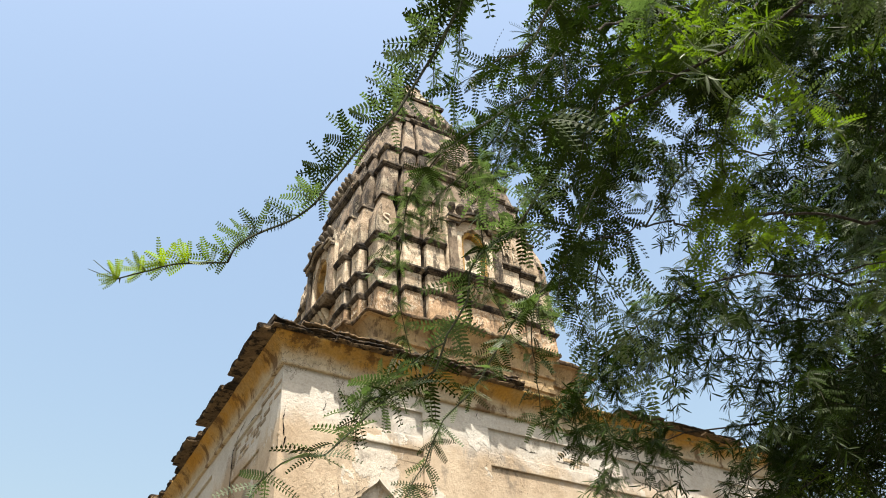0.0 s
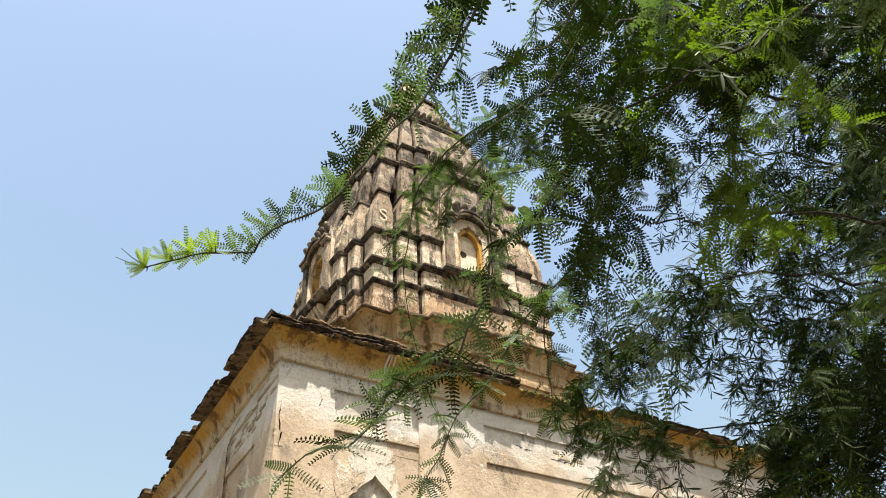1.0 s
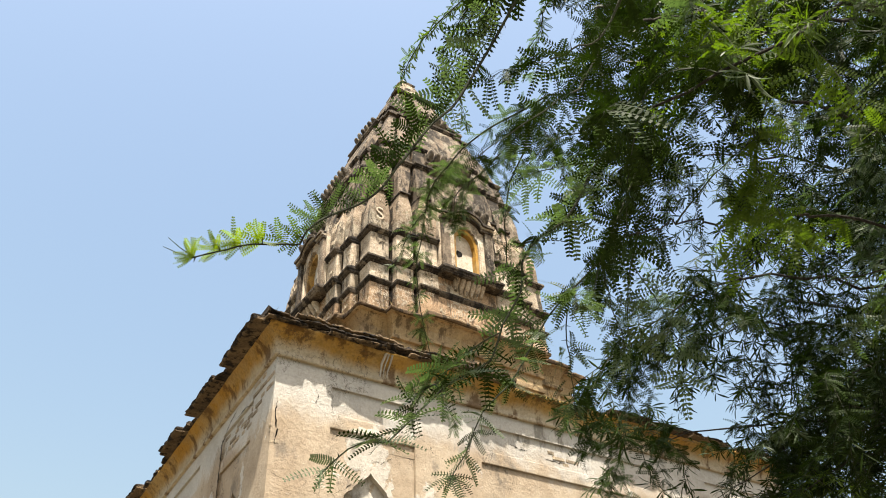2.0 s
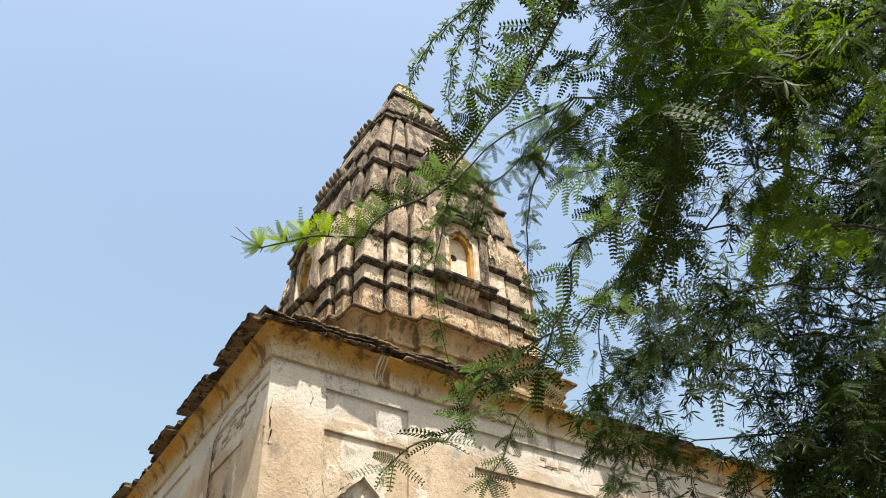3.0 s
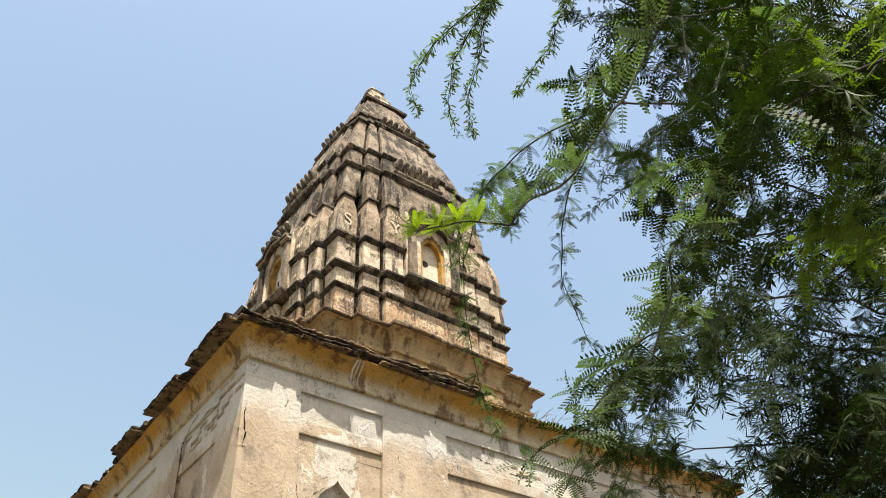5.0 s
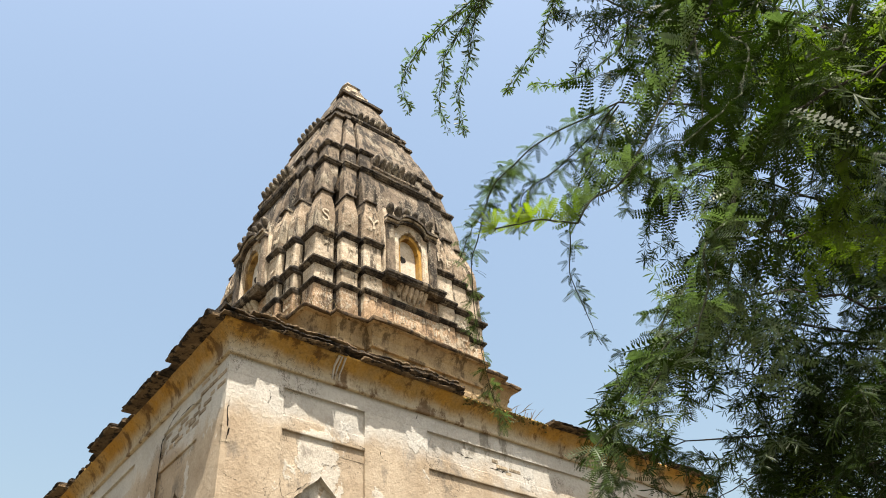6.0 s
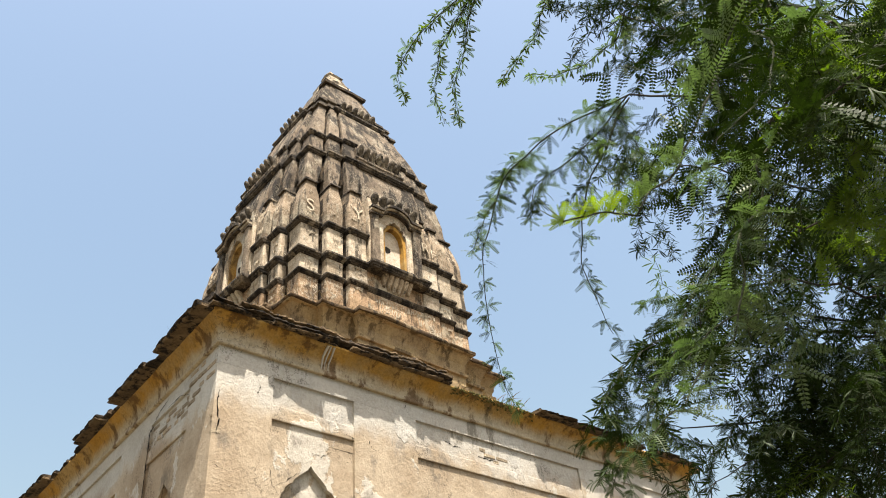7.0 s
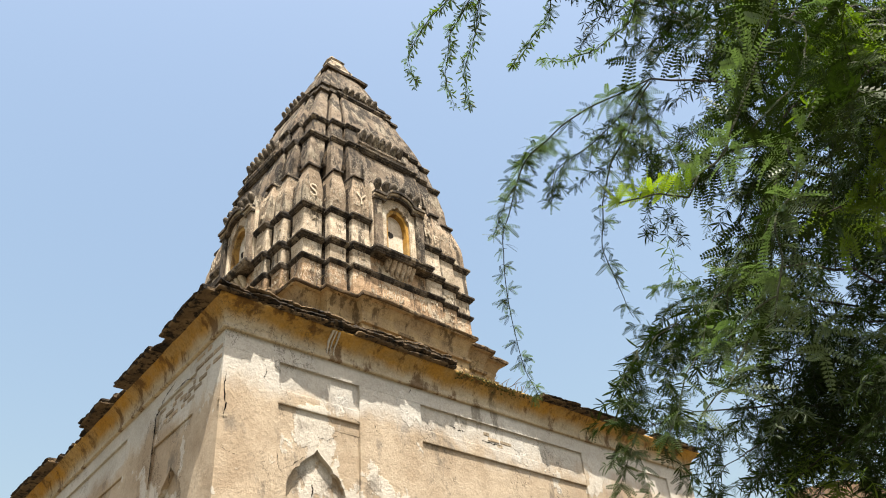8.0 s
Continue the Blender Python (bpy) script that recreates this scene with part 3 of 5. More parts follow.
# central bay of each side
def petal(bm, u, y, z, w, h, d):
    """A lotus bud: a short stem that swells into a round knob and leans forward, with a crease along its front."""
    prof = ((0.0, 0.5), (0.1, 0.52), (0.22, 0.62), (0.38, 0.85), (0.55, 1.0), (0.7, 1.02), (0.84, 0.9), (0.95, 0.62), (1.0, 0.25))
    rings = []
    for t, q in prof:
        cy = y + 0.1 * d - 0.55 * d * t ** 1.2
        ring = []
        for i in range(12):
            g = 2 * math.pi * i / 12
            dent = 0.86 if i == 9 else 1.0
            ring.append(Vector((u + 0.5 * w * q * math.cos(g), cy + 0.5 * d * q * math.sin(g) * dent, z + h * t - 0.12 * h * q * math.sin(g))))
        rings.append(ring)
    loft(bm, rings)


def crown(m, root, z, y, wide, n, h, arched):
    """A row of petals on a small bed moulding, with a plain roll behind their heads."""
    for i in range(n):
        t = (i + 0.5) / n * 2 - 1
        bm = bmesh.new()
        w = wide * 2 / n
        up = arched * (1 - t * t)
        petal(bm, t * wide, y + 0.03, z + up, w * rnd.uniform(0.84, 0.95), h * rnd.uniform(0.92, 1.08), h * 0.7)
        rough_up(bm, 0.006, 16)
        part("petal", turned(bm, m), PETAL, root, smooth=True)
    bm = bmesh.new()
    rings = []
    for i in range(15):
        t = i / 14 * 2 - 1
        up = arched * (1 - t * t)
        rings.append([(t * wide * 1.02, y + a, z + h * b + up) for a, b in ((0.035, 0.0), (0.03, 0.5), (0.015, 0.85), (0.02, 1.0), (0.07, 1.05), (0.14, 0.6), (0.14, 0.0))])
    loft(bm, rings)
    rough_up(bm, 0.009, 13)
    part("crest", turned(bm, m), STONE, root)


def bar(m, root, name, mat, x0, x1, y0, y1, z0, z1, bev=0.012, label=""):
    bm = bmesh.new()
    box(bm, x0, x1, y0, y1, z0, z1, bev)
    rough_up(bm, 0.005, 9)
    return part(name, turned(bm, m), mat, root, label)


def stepped(m, root, name, mat, wide, yout, yin, zc, dep, hgt):
    bm = bmesh.new()
    rings = []
    for dz, d in MOULD_PROFILE:
        g = d * dep
        n = 14
        front = [Vector((-wide - g + (wide + g) * 2 * i / n, yout - g, zc + dz * hgt)) for i in range(n + 1)]
        rings.append(front + [Vector((wide + g, yin, zc + dz * hgt)), Vector((-wide - g, yin, zc + dz * hgt))])
    loft(bm, rings)
    rough_up(bm, 0.007, 11)
    return part(name, turned(bm, m), mat, root, "blackened plaster moulding")


def bay(k):
    m = TC @ pose(0, 0, 0, 0, 0, 90 * k)
    a0 = half(8.4)
    yc = -a0 - 0.145
    wc = 0.325 * a0
    # base of the bay, as wide as both side piers
    root = bar(m, temple, "central_bay", PINK, -FC * a0 + 0.05, FC * a0 - 0.05, yc - 0.004, -a0 + 0.2, 7.69, 8.76, 0.01)
    stepped(m, root, "moulding", MOULD, FC * a0 - 0.03, yc - 0.006, -a0 + 0.2, 8.43, 0.035, 0.75)
    if k in (0, 3):
        bm = bmesh.new()
        for z in (7.8, 7.93, 8.05, 8.16, 8.27):
            x = -0.72
            while x < 0.66:
                run = rnd.uniform(0.12, 0.4)
                if rnd.random() < 0.6:
                    scratch_row(bm, x, min(x + run, 0.72), lambda q: yc - 0.007, z + rnd.uniform(-0.02, 0.02), rnd.uniform(0.07, 0.12))
                x += run + rnd.uniform(0.03, 0.15)
        tagged(part("scoring", turned(bm, m), SCRATCH, root), "pale scored scribbles in the plaster", kind="stuff")
    yw = yc - 0.06
    bar(m, root, "window_bay", STONE, -wc, wc, yc + 0.13, -a0 + 0.34, 8.75, 10.2, 0.012)
    bm = bmesh.new()
    pts = [(-wc, 8.84), (-0.225, 8.84), (-0.225, 9.2), (-0.225, 9.56), (-0.205, 9.64), (-0.175, 9.645), (-0.16, 9.71), (-0.12, 9.72), (-0.10, 9.775), (-0.045, 9.785), (0, 9.83)]
    prism(bm, pts + [(0, 10.1), (-wc, 10.1)], yw, yc + 0.14)
    prism(bm, [(-x, z) for x, z in pts] + [(0, 10.1), (wc, 10.1)], yw, yc + 0.14)
    rough_up(bm, 0.004, 9)
    win = part("window", turned(bm, m), PALE, root, "blind cusped-arch window with a whitewashed back")
    for sx in (-1, 1):
        bar(m, win, "colonnette", STONE, sx * 0.40 - 0.07, sx * 0.40 + 0.07, yw - 0.05, yw + 0.04, 8.86, 9.86, 0.022)
        bar(m, win, "colonnette", PALE, sx * 0.275 - 0.03, sx * 0.275 + 0.03, yw - 0.02, yw + 0.04, 8.86, 9.6, 0.014)
        bar(m, win, "reveal", OCHRE, sx * 0.205 - 0.025, sx * 0.205 + 0.025, yc - 0.03, yc + 0.12, 8.86, 9.56, 0.004)
    # ochre inner arch, then the whitewashed back
    bm = bmesh.new()
    rings = []
    for t in np.linspace(0, math.pi, 13):
        c, q = math.cos(t), math.sin(t)
        rings.append([(-r * c, y, 9.5 + r * 1.25 * q) for r, y in ((0.17, yc - 0.02), (0.225, yc - 0.02), (0.225, yc + 0.12), (0.17, yc + 0.12))])
    loft(bm, rings)
    part("reveal", turned(bm, m), OCHRE, win)
    bar(m, win, "back_panel", WHITE, -0.23, 0.23, yc + 0.07, yc + 0.14, 8.84, 9.8, 0.003, "whitewashed plaster with a small broken hole")
    bm = bmesh.new()
    bmesh.ops.create_icosphere(bm, subdivisions=2, radius=0.056, matrix=Matrix.LocRotScale((-0.06, yc + 0.072, 9.34), None, (1.0, 0.25, 1.25)))
    rough_up(bm, 0.018, 18)
    part("broken_hole", turned(bm, m), HOLE, win)
    # hood: flat ends with an arched middle
    for dz, rr, mt in ((0.0, 0.02, MOULD), (0.045, 0.018, PALE), (0.085, 0.024, MOULD)):
        line = [(-0.49, 9.80), (-0.30, 9.80)] + [(-0.26 * math.cos(t), 9.80 + 0.16 * math.sin(t)) for t in np.linspace(0.05, math.pi - 0.05, 13)] + [(0.30, 9.80), (0.49, 9.80)]
        bm = bmesh.new()
        rings = []
        for x, z in line:
            rings.append([(x + 0.0, yw - 0.03 - dz * 0.5 + dy * rr * 1.8, z + dz + dzz * rr) for dy, dzz in ((-1, -1), (1.5, -1), (1.5, 1), (-1, 1))])
        loft(bm, rings)
        rough_up(bm, 0.005, 14)
        part("hood", turned(bm, m), mt, win)
    crown(m, win, 9.94, yw + 0.0, 0.46, 6, 0.23, 0.04)
    # sill on a fluted bracket
    stepped(m, win, "sill", MOULD, 0.50, yw - 0.10, -a0, 8.80, 0.05, 1.0)
    for i in range(6):
        t = (i + 0.5) / 6 * 2 - 1
        bm = bmesh.new()
        petal(bm, t * 0.27, yw + 0.035, 8.50 + 0.07 * t * t, 0.095, 0.24, 0.16)
        part("bracket_petal", turned(bm, m), PALE, win, smooth=True)
    # wall above, cornice with petals, second storey
    bm = bmesh.new()
    rings = []
    for z in (9.9, 10.3, 10.7, 11.0):
        a = half(z)
        w = 0.34 * a
        rings.append([Vector(p) for p in ((-w, -a - 0.16 * a / 1.55, z), (w, -a - 0.16 * a / 1.55, z), (w, -a + 0.25, z), (-w, -a + 0.25, z))])
    loft(bm, rings)
    part("bay_wall", turned(bm, m), STONE, root)
    a = half(11.05)
    stepped(m, root, "cornice", MOULD, 0.36 * a, -a - 0.17, -a + 0.2, 11.06, 0.05, 1.0)
    stepped(m, root, "cornice", STONE, 0.35 * a, -a - 0.145, -a + 0.2, 11.19, 0.045, 1.0)
    crown(m, root, 11.22, -a - 0.13, 0.35 * a, 7, 0.25, 0.02)
    bm = bmesh.new()
    rings = []
    for z in (11.1, 11.5, 12.0, 12.4, 12.8):
        a = half(z)
        w = FC * a
        rings.append([Vector(p) for p in ((-w, -a - 0.15 * a / 1.55, z), (w, -a - 0.15 * a / 1.55, z), (w, -a + 0.25, z), (-w, -a + 0.25, z))])
    loft(bm, rings)
    rough_up(bm, 0.006, 6)
    part("bay_wall", turned(bm, m), STONE, root)
    a = half(12.68)
    stepped(m, root, "cornice", MOULD, 0.60 * a, -a - 0.06, -a + 0.2, 12.80, 0.045, 1.0)
    crown(m, root, 12.86, -a - 0.0, 0.46 * a, 6, 0.22, 0.02)
    return root


for k in range(4):
    bay(k)

# top of the tower: two cornices, a tapering cap and its broken crowning slabs
bm = bmesh.new()
loft(bm, [ratha(half(z) + g, 0.03, 0.05, z) for z, g in ((12.76, -0.03), (12.78, 0.05), (12.84, 0.055), (12.86, 0.0), (13.02, 0.0), (13.04, 0.045), (13.11, 0.05), (13.13, -0.02))])
rough_up(bm, 0.008, 10)
part("top_cornice", turned(bm, TC), MOULD, temple)
bm = bmesh.new()
loft(bm, [ratha(half(z) - 0.02, 0.02, 0.035, z) for z in (13.1, 13.4, 13.7, 14.0)])
rough_up(bm, 0.012, 4)
part("tower_cap", turned(bm, TC), STONE, temple)
bm = bmesh.new()
loft(bm, [long for long in [[Vector((x * h, y * h, z)) for x, y in ((-.98, -1), (-.3, -1.03), (.4, -1), (1.05, -1), (1, -.3), (1.04, .3), (1, .8), (.3, .7), (-.3, .5), (-.7, .3), (-.8, -.2), (-.95, -.5))]
                            for z, h in ((13.98, 0.36), (14.0, 0.47), (14.06, 0.48), (14.09, 0.38))]])
rough_up(bm, 0.025, 8)
part("crowning_slab", turned(bm, TC), CRUST_SHADE, temple, "broken dark crowning slab")
bm = bmesh.new()
loft(bm, [[Vector((x * h, y * h, z)) for x, y in ((-1, -1), (0, -1.05), (1, -1), (1.05, 0), (1, 1), (0, 1.05), (-1, 1), (-1.05, 0))] for z, h in ((14.08, 0.35), (14.2, 0.31), (14.35, 0.265), (14.42, 0.27), (14.46, 0.22), (14.6, 0.18), (14.70, 0.15), (14.74, 0.165), (14.80, 0.13), (14.86, 0.07))])
rough_up(bm, 0.035, 7)
part("tower_tip", turned(bm, TC), PALE, temple, "broken pale stub of the finial")

# bricks laid bare where plaster has fallen, and cracks
def brick_mesh(w, h, d):
    bm = bmesh.new()
    box(bm, -w / 2, w / 2, 0, d, -h / 2, h / 2, 0.006)
    rough_up(bm, 0.003, 30)
    me = bpy.data.meshes.new("brick")
    bm.to_mesh(me)
    bm.free()
    me.materials.append(BRICK)
    return me


BRICKS = [brick_mesh(w, 0.042, 0.03) for w in (0.175, 0.15, 0.165, 0.085)]


def brick_patch(k, u0, u1, z0, z1, depth, ragged):
    m = face_frame(k)
    z, row = z0, 0
    while z < z1:
        u = u0 - (0.09 if row % 2 else 0.0)
        while u < u1:
            me = BRICKS[rnd.randrange(4)]
            edge = min((u - u0) / ragged, (u1 - u) / ragged, (z - z0) / ragged, (z1 - z) / ragged)
            if u0 - 0.02 < u < u1 and (edge > 1 or rnd.random() < 0.35 + 0.6 * edge):
                ob = new("brick", me)
                ob.parent = temple
                ob.matrix_basis = m @ pose(u, depth - rnd.uniform(0.002, 0.008), z, rnd.uniform(-1, 1), rnd.uniform(-1, 1), rnd.uniform(-1, 1))
            u += 0.19
        z += 0.05
        row += 1


brick_patch(1, 6.02, 6.42, 5.17, 5.41, D, 0.06)
brick_patch(1, 5.62, 6.02, 5.18, 5.42, D, 0.10)
brick_patch(0, 3.18, 3.56, 5.22, 5.36, D, 0.08)
brick_patch(1, 6.50, 6.90, 5.25, 5.58, 0.0, 0.16)
for i in range(8):
    for k, u in ((0, 0.05), (1, W - 0.052)):
        if rnd.random() < 0.4:
            ob = new("brick", BRICKS[3])
            ob.parent = temple
            ob.matrix_basis = face_frame(k) @ pose(u + rnd.uniform(-0.02, 0.02), 0.001 - rnd.uniform(0, 0.004), 4.62 + 0.05 * i, 0, rnd.uniform(-1.5, 1.5), 0)


def crack(k, pts, wide, out=0.0):
    """A jagged crack along pts (u, z) on side k: a flat ribbon with the gap's shade as its colour."""
    bm = bmesh.new()
    a, b = [], []
    line = []
    for (u0, z0), (u1, z1) in zip(pts, pts[1:]):
        for i in range(7):
            t = i / 7
            line.append((u0 + (u1 - u0) * t + rnd.uniform(-0.009, 0.009), z0 + (z1 - z0) * t + rnd.uniform(-0.009, 0.009)))
    line.append(pts[-1])
    n = len(line) - 1
    for i, (u, z) in enumerate(line):
        w = wide * 0.65 * (0.25 + rnd.random()) * math.sin(math.pi * (0.06 + 0.88 * i / n))
        a.append(bm.verts.new((u - w / 2, out - 0.003, z + w / 3)))
        b.append(bm.verts.new((u + w / 2, out - 0.003, z - w / 3)))
    for i in range(n):
        bm.faces.new((a[i], a[i + 1], b[i + 1], b[i]))
    part("crack", turned(bm, face_frame(k)), GAP_SHADE, temple)


crack(0, [(0.035, 5.20), (0.03, 5.02), (0.06, 4.86), (0.045, 4.74)], 0.022)
crack(0, [(0.38, 5.40), (0.43, 5.30), (0.41, 5.22), (0.56, 5.06)], 0.010)
crack(0, [(0.88, 4.60), (0.80, 4.52), (0.62, 4.40)], 0.010, D)
crack(0, [(0.69, 4.33), (0.60, 4.44), (0.58, 4.60)], 0.012, D)
crack(0, [(1.50, 5.12), (1.62, 5.06), (1.68, 4.97), (1.80, 4.95)], 0.014)
crack(0, [(0.95, 4.80), (1.10, 4.78), (1.22, 4.86)], 0.016, D)
crack(0, [(0.0, 4.52), (0.10, 4.46), (0.22, 4.45)], 0.012)
crack(0, [(1.28, 5.08), (1.40, 5.05), (1.46, 5.03)], 0.022, 0.004)
crack(0, [(2.62, 5.30), (2.75, 5.27), (2.86, 5.28)], 0.026, D)
crack(0, [(3.0, 5.25), (3.25, 5.22), (3.4, 5.24)], 0.03, D)
crack(1, [(5.62, 5.38), (5.52, 5.36), (5.53, 5.0), (5.55, 4.6)], 0.055)
crack(1, [(5.95, 5.55), (5.75, 5.50), (5.6, 5.42)], 0.03)
crack(0, [(2.12, 5.60), (2.10, 5.52), (2.16, 5.46)], 0.012)
crack(1, [(6.02, 4.7), (6.0, 4.55), (6.04, 4.48)], 0.025, D)
crack(1, [(6.44, 5.36), (6.2, 5.44), (5.9, 5.45)], 0.03)
crack(1, [(6.3, 4.95), (6.0, 4.98), (5.8, 4.97)], 0.012)

crack(0, [(0.985, 4.37), (0.99, 4.31), (0.985, 4.26)], 0.03, D + 0.055)

# letters scratched into the plaster
def scratched(text, x, z, out, size):
    cu = bpy.data.curves.new("letter", "FONT")
    cu.body, cu.size, cu.extrude, cu.align_x, cu.offset = text, size, 0.004, "CENTER", -0.003
    ob = bpy.data.objects.new("letter", cu)
    me = bpy.data.meshes.new_from_object(ob)
    bpy.data.objects.remove(ob)
    me.name = "scratched_letter"
    y = -half(z) - out
    me.transform(TC @ pose(x, y, z - size * 0.35, 86, 0, 0))
    me.materials.append(SCRATCH)
    o = new("scratched_letter", me)
    o.parent = temple
    tagged(o, "pale letter scratched into the plaster")


scratched("S", -1.40, 9.66, 0.032, 0.34)
scratched("Y", -0.66, 9.72, 0.2, 0.34)
scratched("R", 0.62, 9.62, 0.205, 0.27)
scratched("F", 0.78, 9.55, 0.2, 0.25)

# ---- small pavilion beyond the tree ----
pav = new("pavilion")
tagged(pav, "small old pavilion with a brown weathered domed roof", "pavilion")
PM = Matrix.Translation((6.1, -2.1, 0)) @ pose(0, 0, 0, 0, 0, 18)
for sx in (-1, 1):
    for sy in (-1, 1):
        bm = bmesh.new()
        box(bm, sx * 0.8 - 0.16, sx * 0.8 + 0.16, sy * 0.8 - 0.16, sy * 0.8 + 0.16, -0.05, 2.6, 0.03)
        rough_up(bm, 0.01, 5)
        part("pillar", turned(bm, PM), STONE, pav)
bm = bmesh.new()
loft(bm, [[Vector((x * h, y * h, z)) for x, y in ((-1, -1), (1, -1), (1, 1), (-1, 1))] for z, h in ((2.6, 0.98), (2.95, 0.98), (2.97, 1.2), (3.05, 1.22), (3.1, 1.1))])
rough_up(bm, 0.01, 5)
part("lintel", turned(bm, PM), BROWN, pav)
bm = bmesh.new()
loft(bm, [[Vector((x * h, y * h, z)) for x, y in ((-1, -1), (0, -1.03), (1, -1), (1.03, 0), (1, 1), (0, 1.03), (-1, 1), (-1.03, 0))]
          for z, h in ((3.1, 1.1), (3.5, 1.02), (3.85, 0.86), (4.15, 0.66), (4.4, 0.4), (4.53, 0.2), (4.58, 0.06))])
rough_up(bm, 0.02, 4)
part("roof", turned(bm, PM), BROWN, pav)

# ---- moss on the bare top of the cove ----
r = random.Random(31)
bm = bmesh.new()
for _ in range(170):
    u = r.uniform(2.66, 3.93)
    down = abs(r.gauss(0, 0.035))
    o = 0.15 - 0.9 * max(0.0, down - 0.02)
    s = r.uniform(0.005, 0.014)
    bmesh.ops.create_icosphere(bm, subdivisions=1, radius=1.0, matrix=Matrix.LocRotScale((u, -o - 0.002, 5.876 - down), None, (s * 1.6, s * 0.7, s)))
tagged(part("moss", bm, MOSS, temple, "olive moss along the bare top of the cove"), kind="stuff")

# ---- dry grass on the ledges ----
def straw(points, count, spread, seed):
    r = random.Random(seed)
    bm = bmesh.new()
    for _ in range(count):
        p = Vector(points[r.randrange(len(points))]) + Vector((r.gauss(0, spread), r.gauss(0, spread), 0))
        d = Vector((r.gauss(-0.3, 0.5), r.gauss(-0.4, 0.5), r.uniform(0.2, 0.9))).normalized()
        ln, w = r.uniform(0.08, 0.26), 0.0035
        side = d.cross(Vector((0.4, 0.7, 0.5))).normalized() * w
        mid = p + d * ln * 0.6
        tip = p + d * ln + Vector((0, 0, -ln * r.uniform(0.0, 0.5)))
        a = [bm.verts.new(v) for v in (p - side, p + side, mid + side, mid - side, tip)]
        bm.faces.new((a[0], a[1], a[2], a[3]))
        bm.faces.new((a[3], a[2], a[4]))
    ob = finish("dry_grass", bm, STRAW)
    tagged(ob, "dry straw and weeds caught on the roof edge", "grass", kind="stuff")


straw([(0.05 + 0.12 * i, 0.1 + 0.03 * (i % 3), 5.97) for i in range(14)] + [(0.15, 0.3 + 0.2 * i, 5.97) for i in range(6)], 300, 0.07, 3)
straw([(1.7 + 0.16 * i, 1.66 - 0.015 * i, 7.70) for i in range(8)] + [(1.62, 1.75 + 0.25 * i, 7.70) for i in range(5)], 55, 0.05, 4)
straw([(2.9 + 0.2 * i, -0.02, 5.89) for i in range(6)], 40, 0.06, 6)
# ---- tree ----
rng = np.random.default_rng(7)
tree = new("acacia_tree", None)
tagged(tree, "feathery green thorn acacia with long drooping leafy branches", "tree")


def unit(v):
    v = np.asarray(v, float)
    return v / max(1e-9, np.linalg.norm(v))


def smooth_line(pts, n):
    """n points along a Catmull-Rom curve through pts."""
    p = np.array(pts, float)
    p = np.vstack([2 * p[0] - p[1], p, 2 * p[-1] - p[-2]])
    out = []
    for t in np.linspace(0, len(p) - 3 - 1e-6, n):
        i = int(t)
        f = t - i
        a, b, c, d = p[i:i + 4]
        out.append(0.5 * (2 * b + (c - a) * f + (2 * a - 5 * b + 4 * c - d) * f * f + (3 * b - a - 3 * c + d) * f ** 3))
    return np.array(out)


class Soup:
    """Triangles gathered from many small pieces, to be made into one mesh."""

    def __init__(self):
        self.v, self.f, self.n = [], [], 0

    def add(self, v, f):
        self.v.append(v)
        self.f.append(f + self.n)
        self.n += len(v)

    def mesh(self, name, mat, smooth=False):
        me = bpy.data.meshes.new(name)
        if self.n:
            v = np.concatenate(self.v).astype(np.float32)
            f = np.concatenate(self.f).astype(np.int32)
            me.vertices.add(len(v))
            me.vertices.foreach_set("co", v.ravel())
            me.loops.add(f.size)
            me.loops.foreach_set("vertex_index", f.ravel())
            me.polygons.add(len(f))
            me.polygons.foreach_set("loop_start", np.arange(0, f.size, 3, dtype=np.int32))
            me.polygons.foreach_set("use_smooth", np.full(len(f), smooth))
            me.update(calc_edges=True)
        me.materials.append(mat)
        return me


def tube(soup, line, r0, r1, sides=5):
    line = np.asarray(line)
    n = len(line)
    tan = np.gradient(line, axis=0)
    vs = []
    for i in range(n):
        t = unit(tan[i])
        a = unit(np.cross(t, (0.31, 0.2, 0.93)))
        b = np.cross(t, a)
        r = r0 + (r1 - r0) * i / (n - 1)
        for k in range(sides):
            w = 2 * math.pi * k / sides
            vs.append(line[i] + r * (math.cos(w) * a + math.sin(w) * b))
    vs.append(line[-1])
    fs = []
    for i in range(n - 1):
        for k in range(sides):
            p, q = i * sides + k, i * sides + (k + 1) % sides
            fs += [(p, q, q + sides), (p, q + sides, p + sides)]
    for k in range(sides):
        fs.append(((n - 1) * sides + k, (n - 1) * sides + (k + 1) % sides, n * sides))
    soup.add(np.array(vs), np.array(fs))


def thorn(soup, p, d, length=0.012, r=0.0012):
    tube(soup, np.array([p, p + d * length * 0.5, p + d * length]), r, 0.0002, 3)


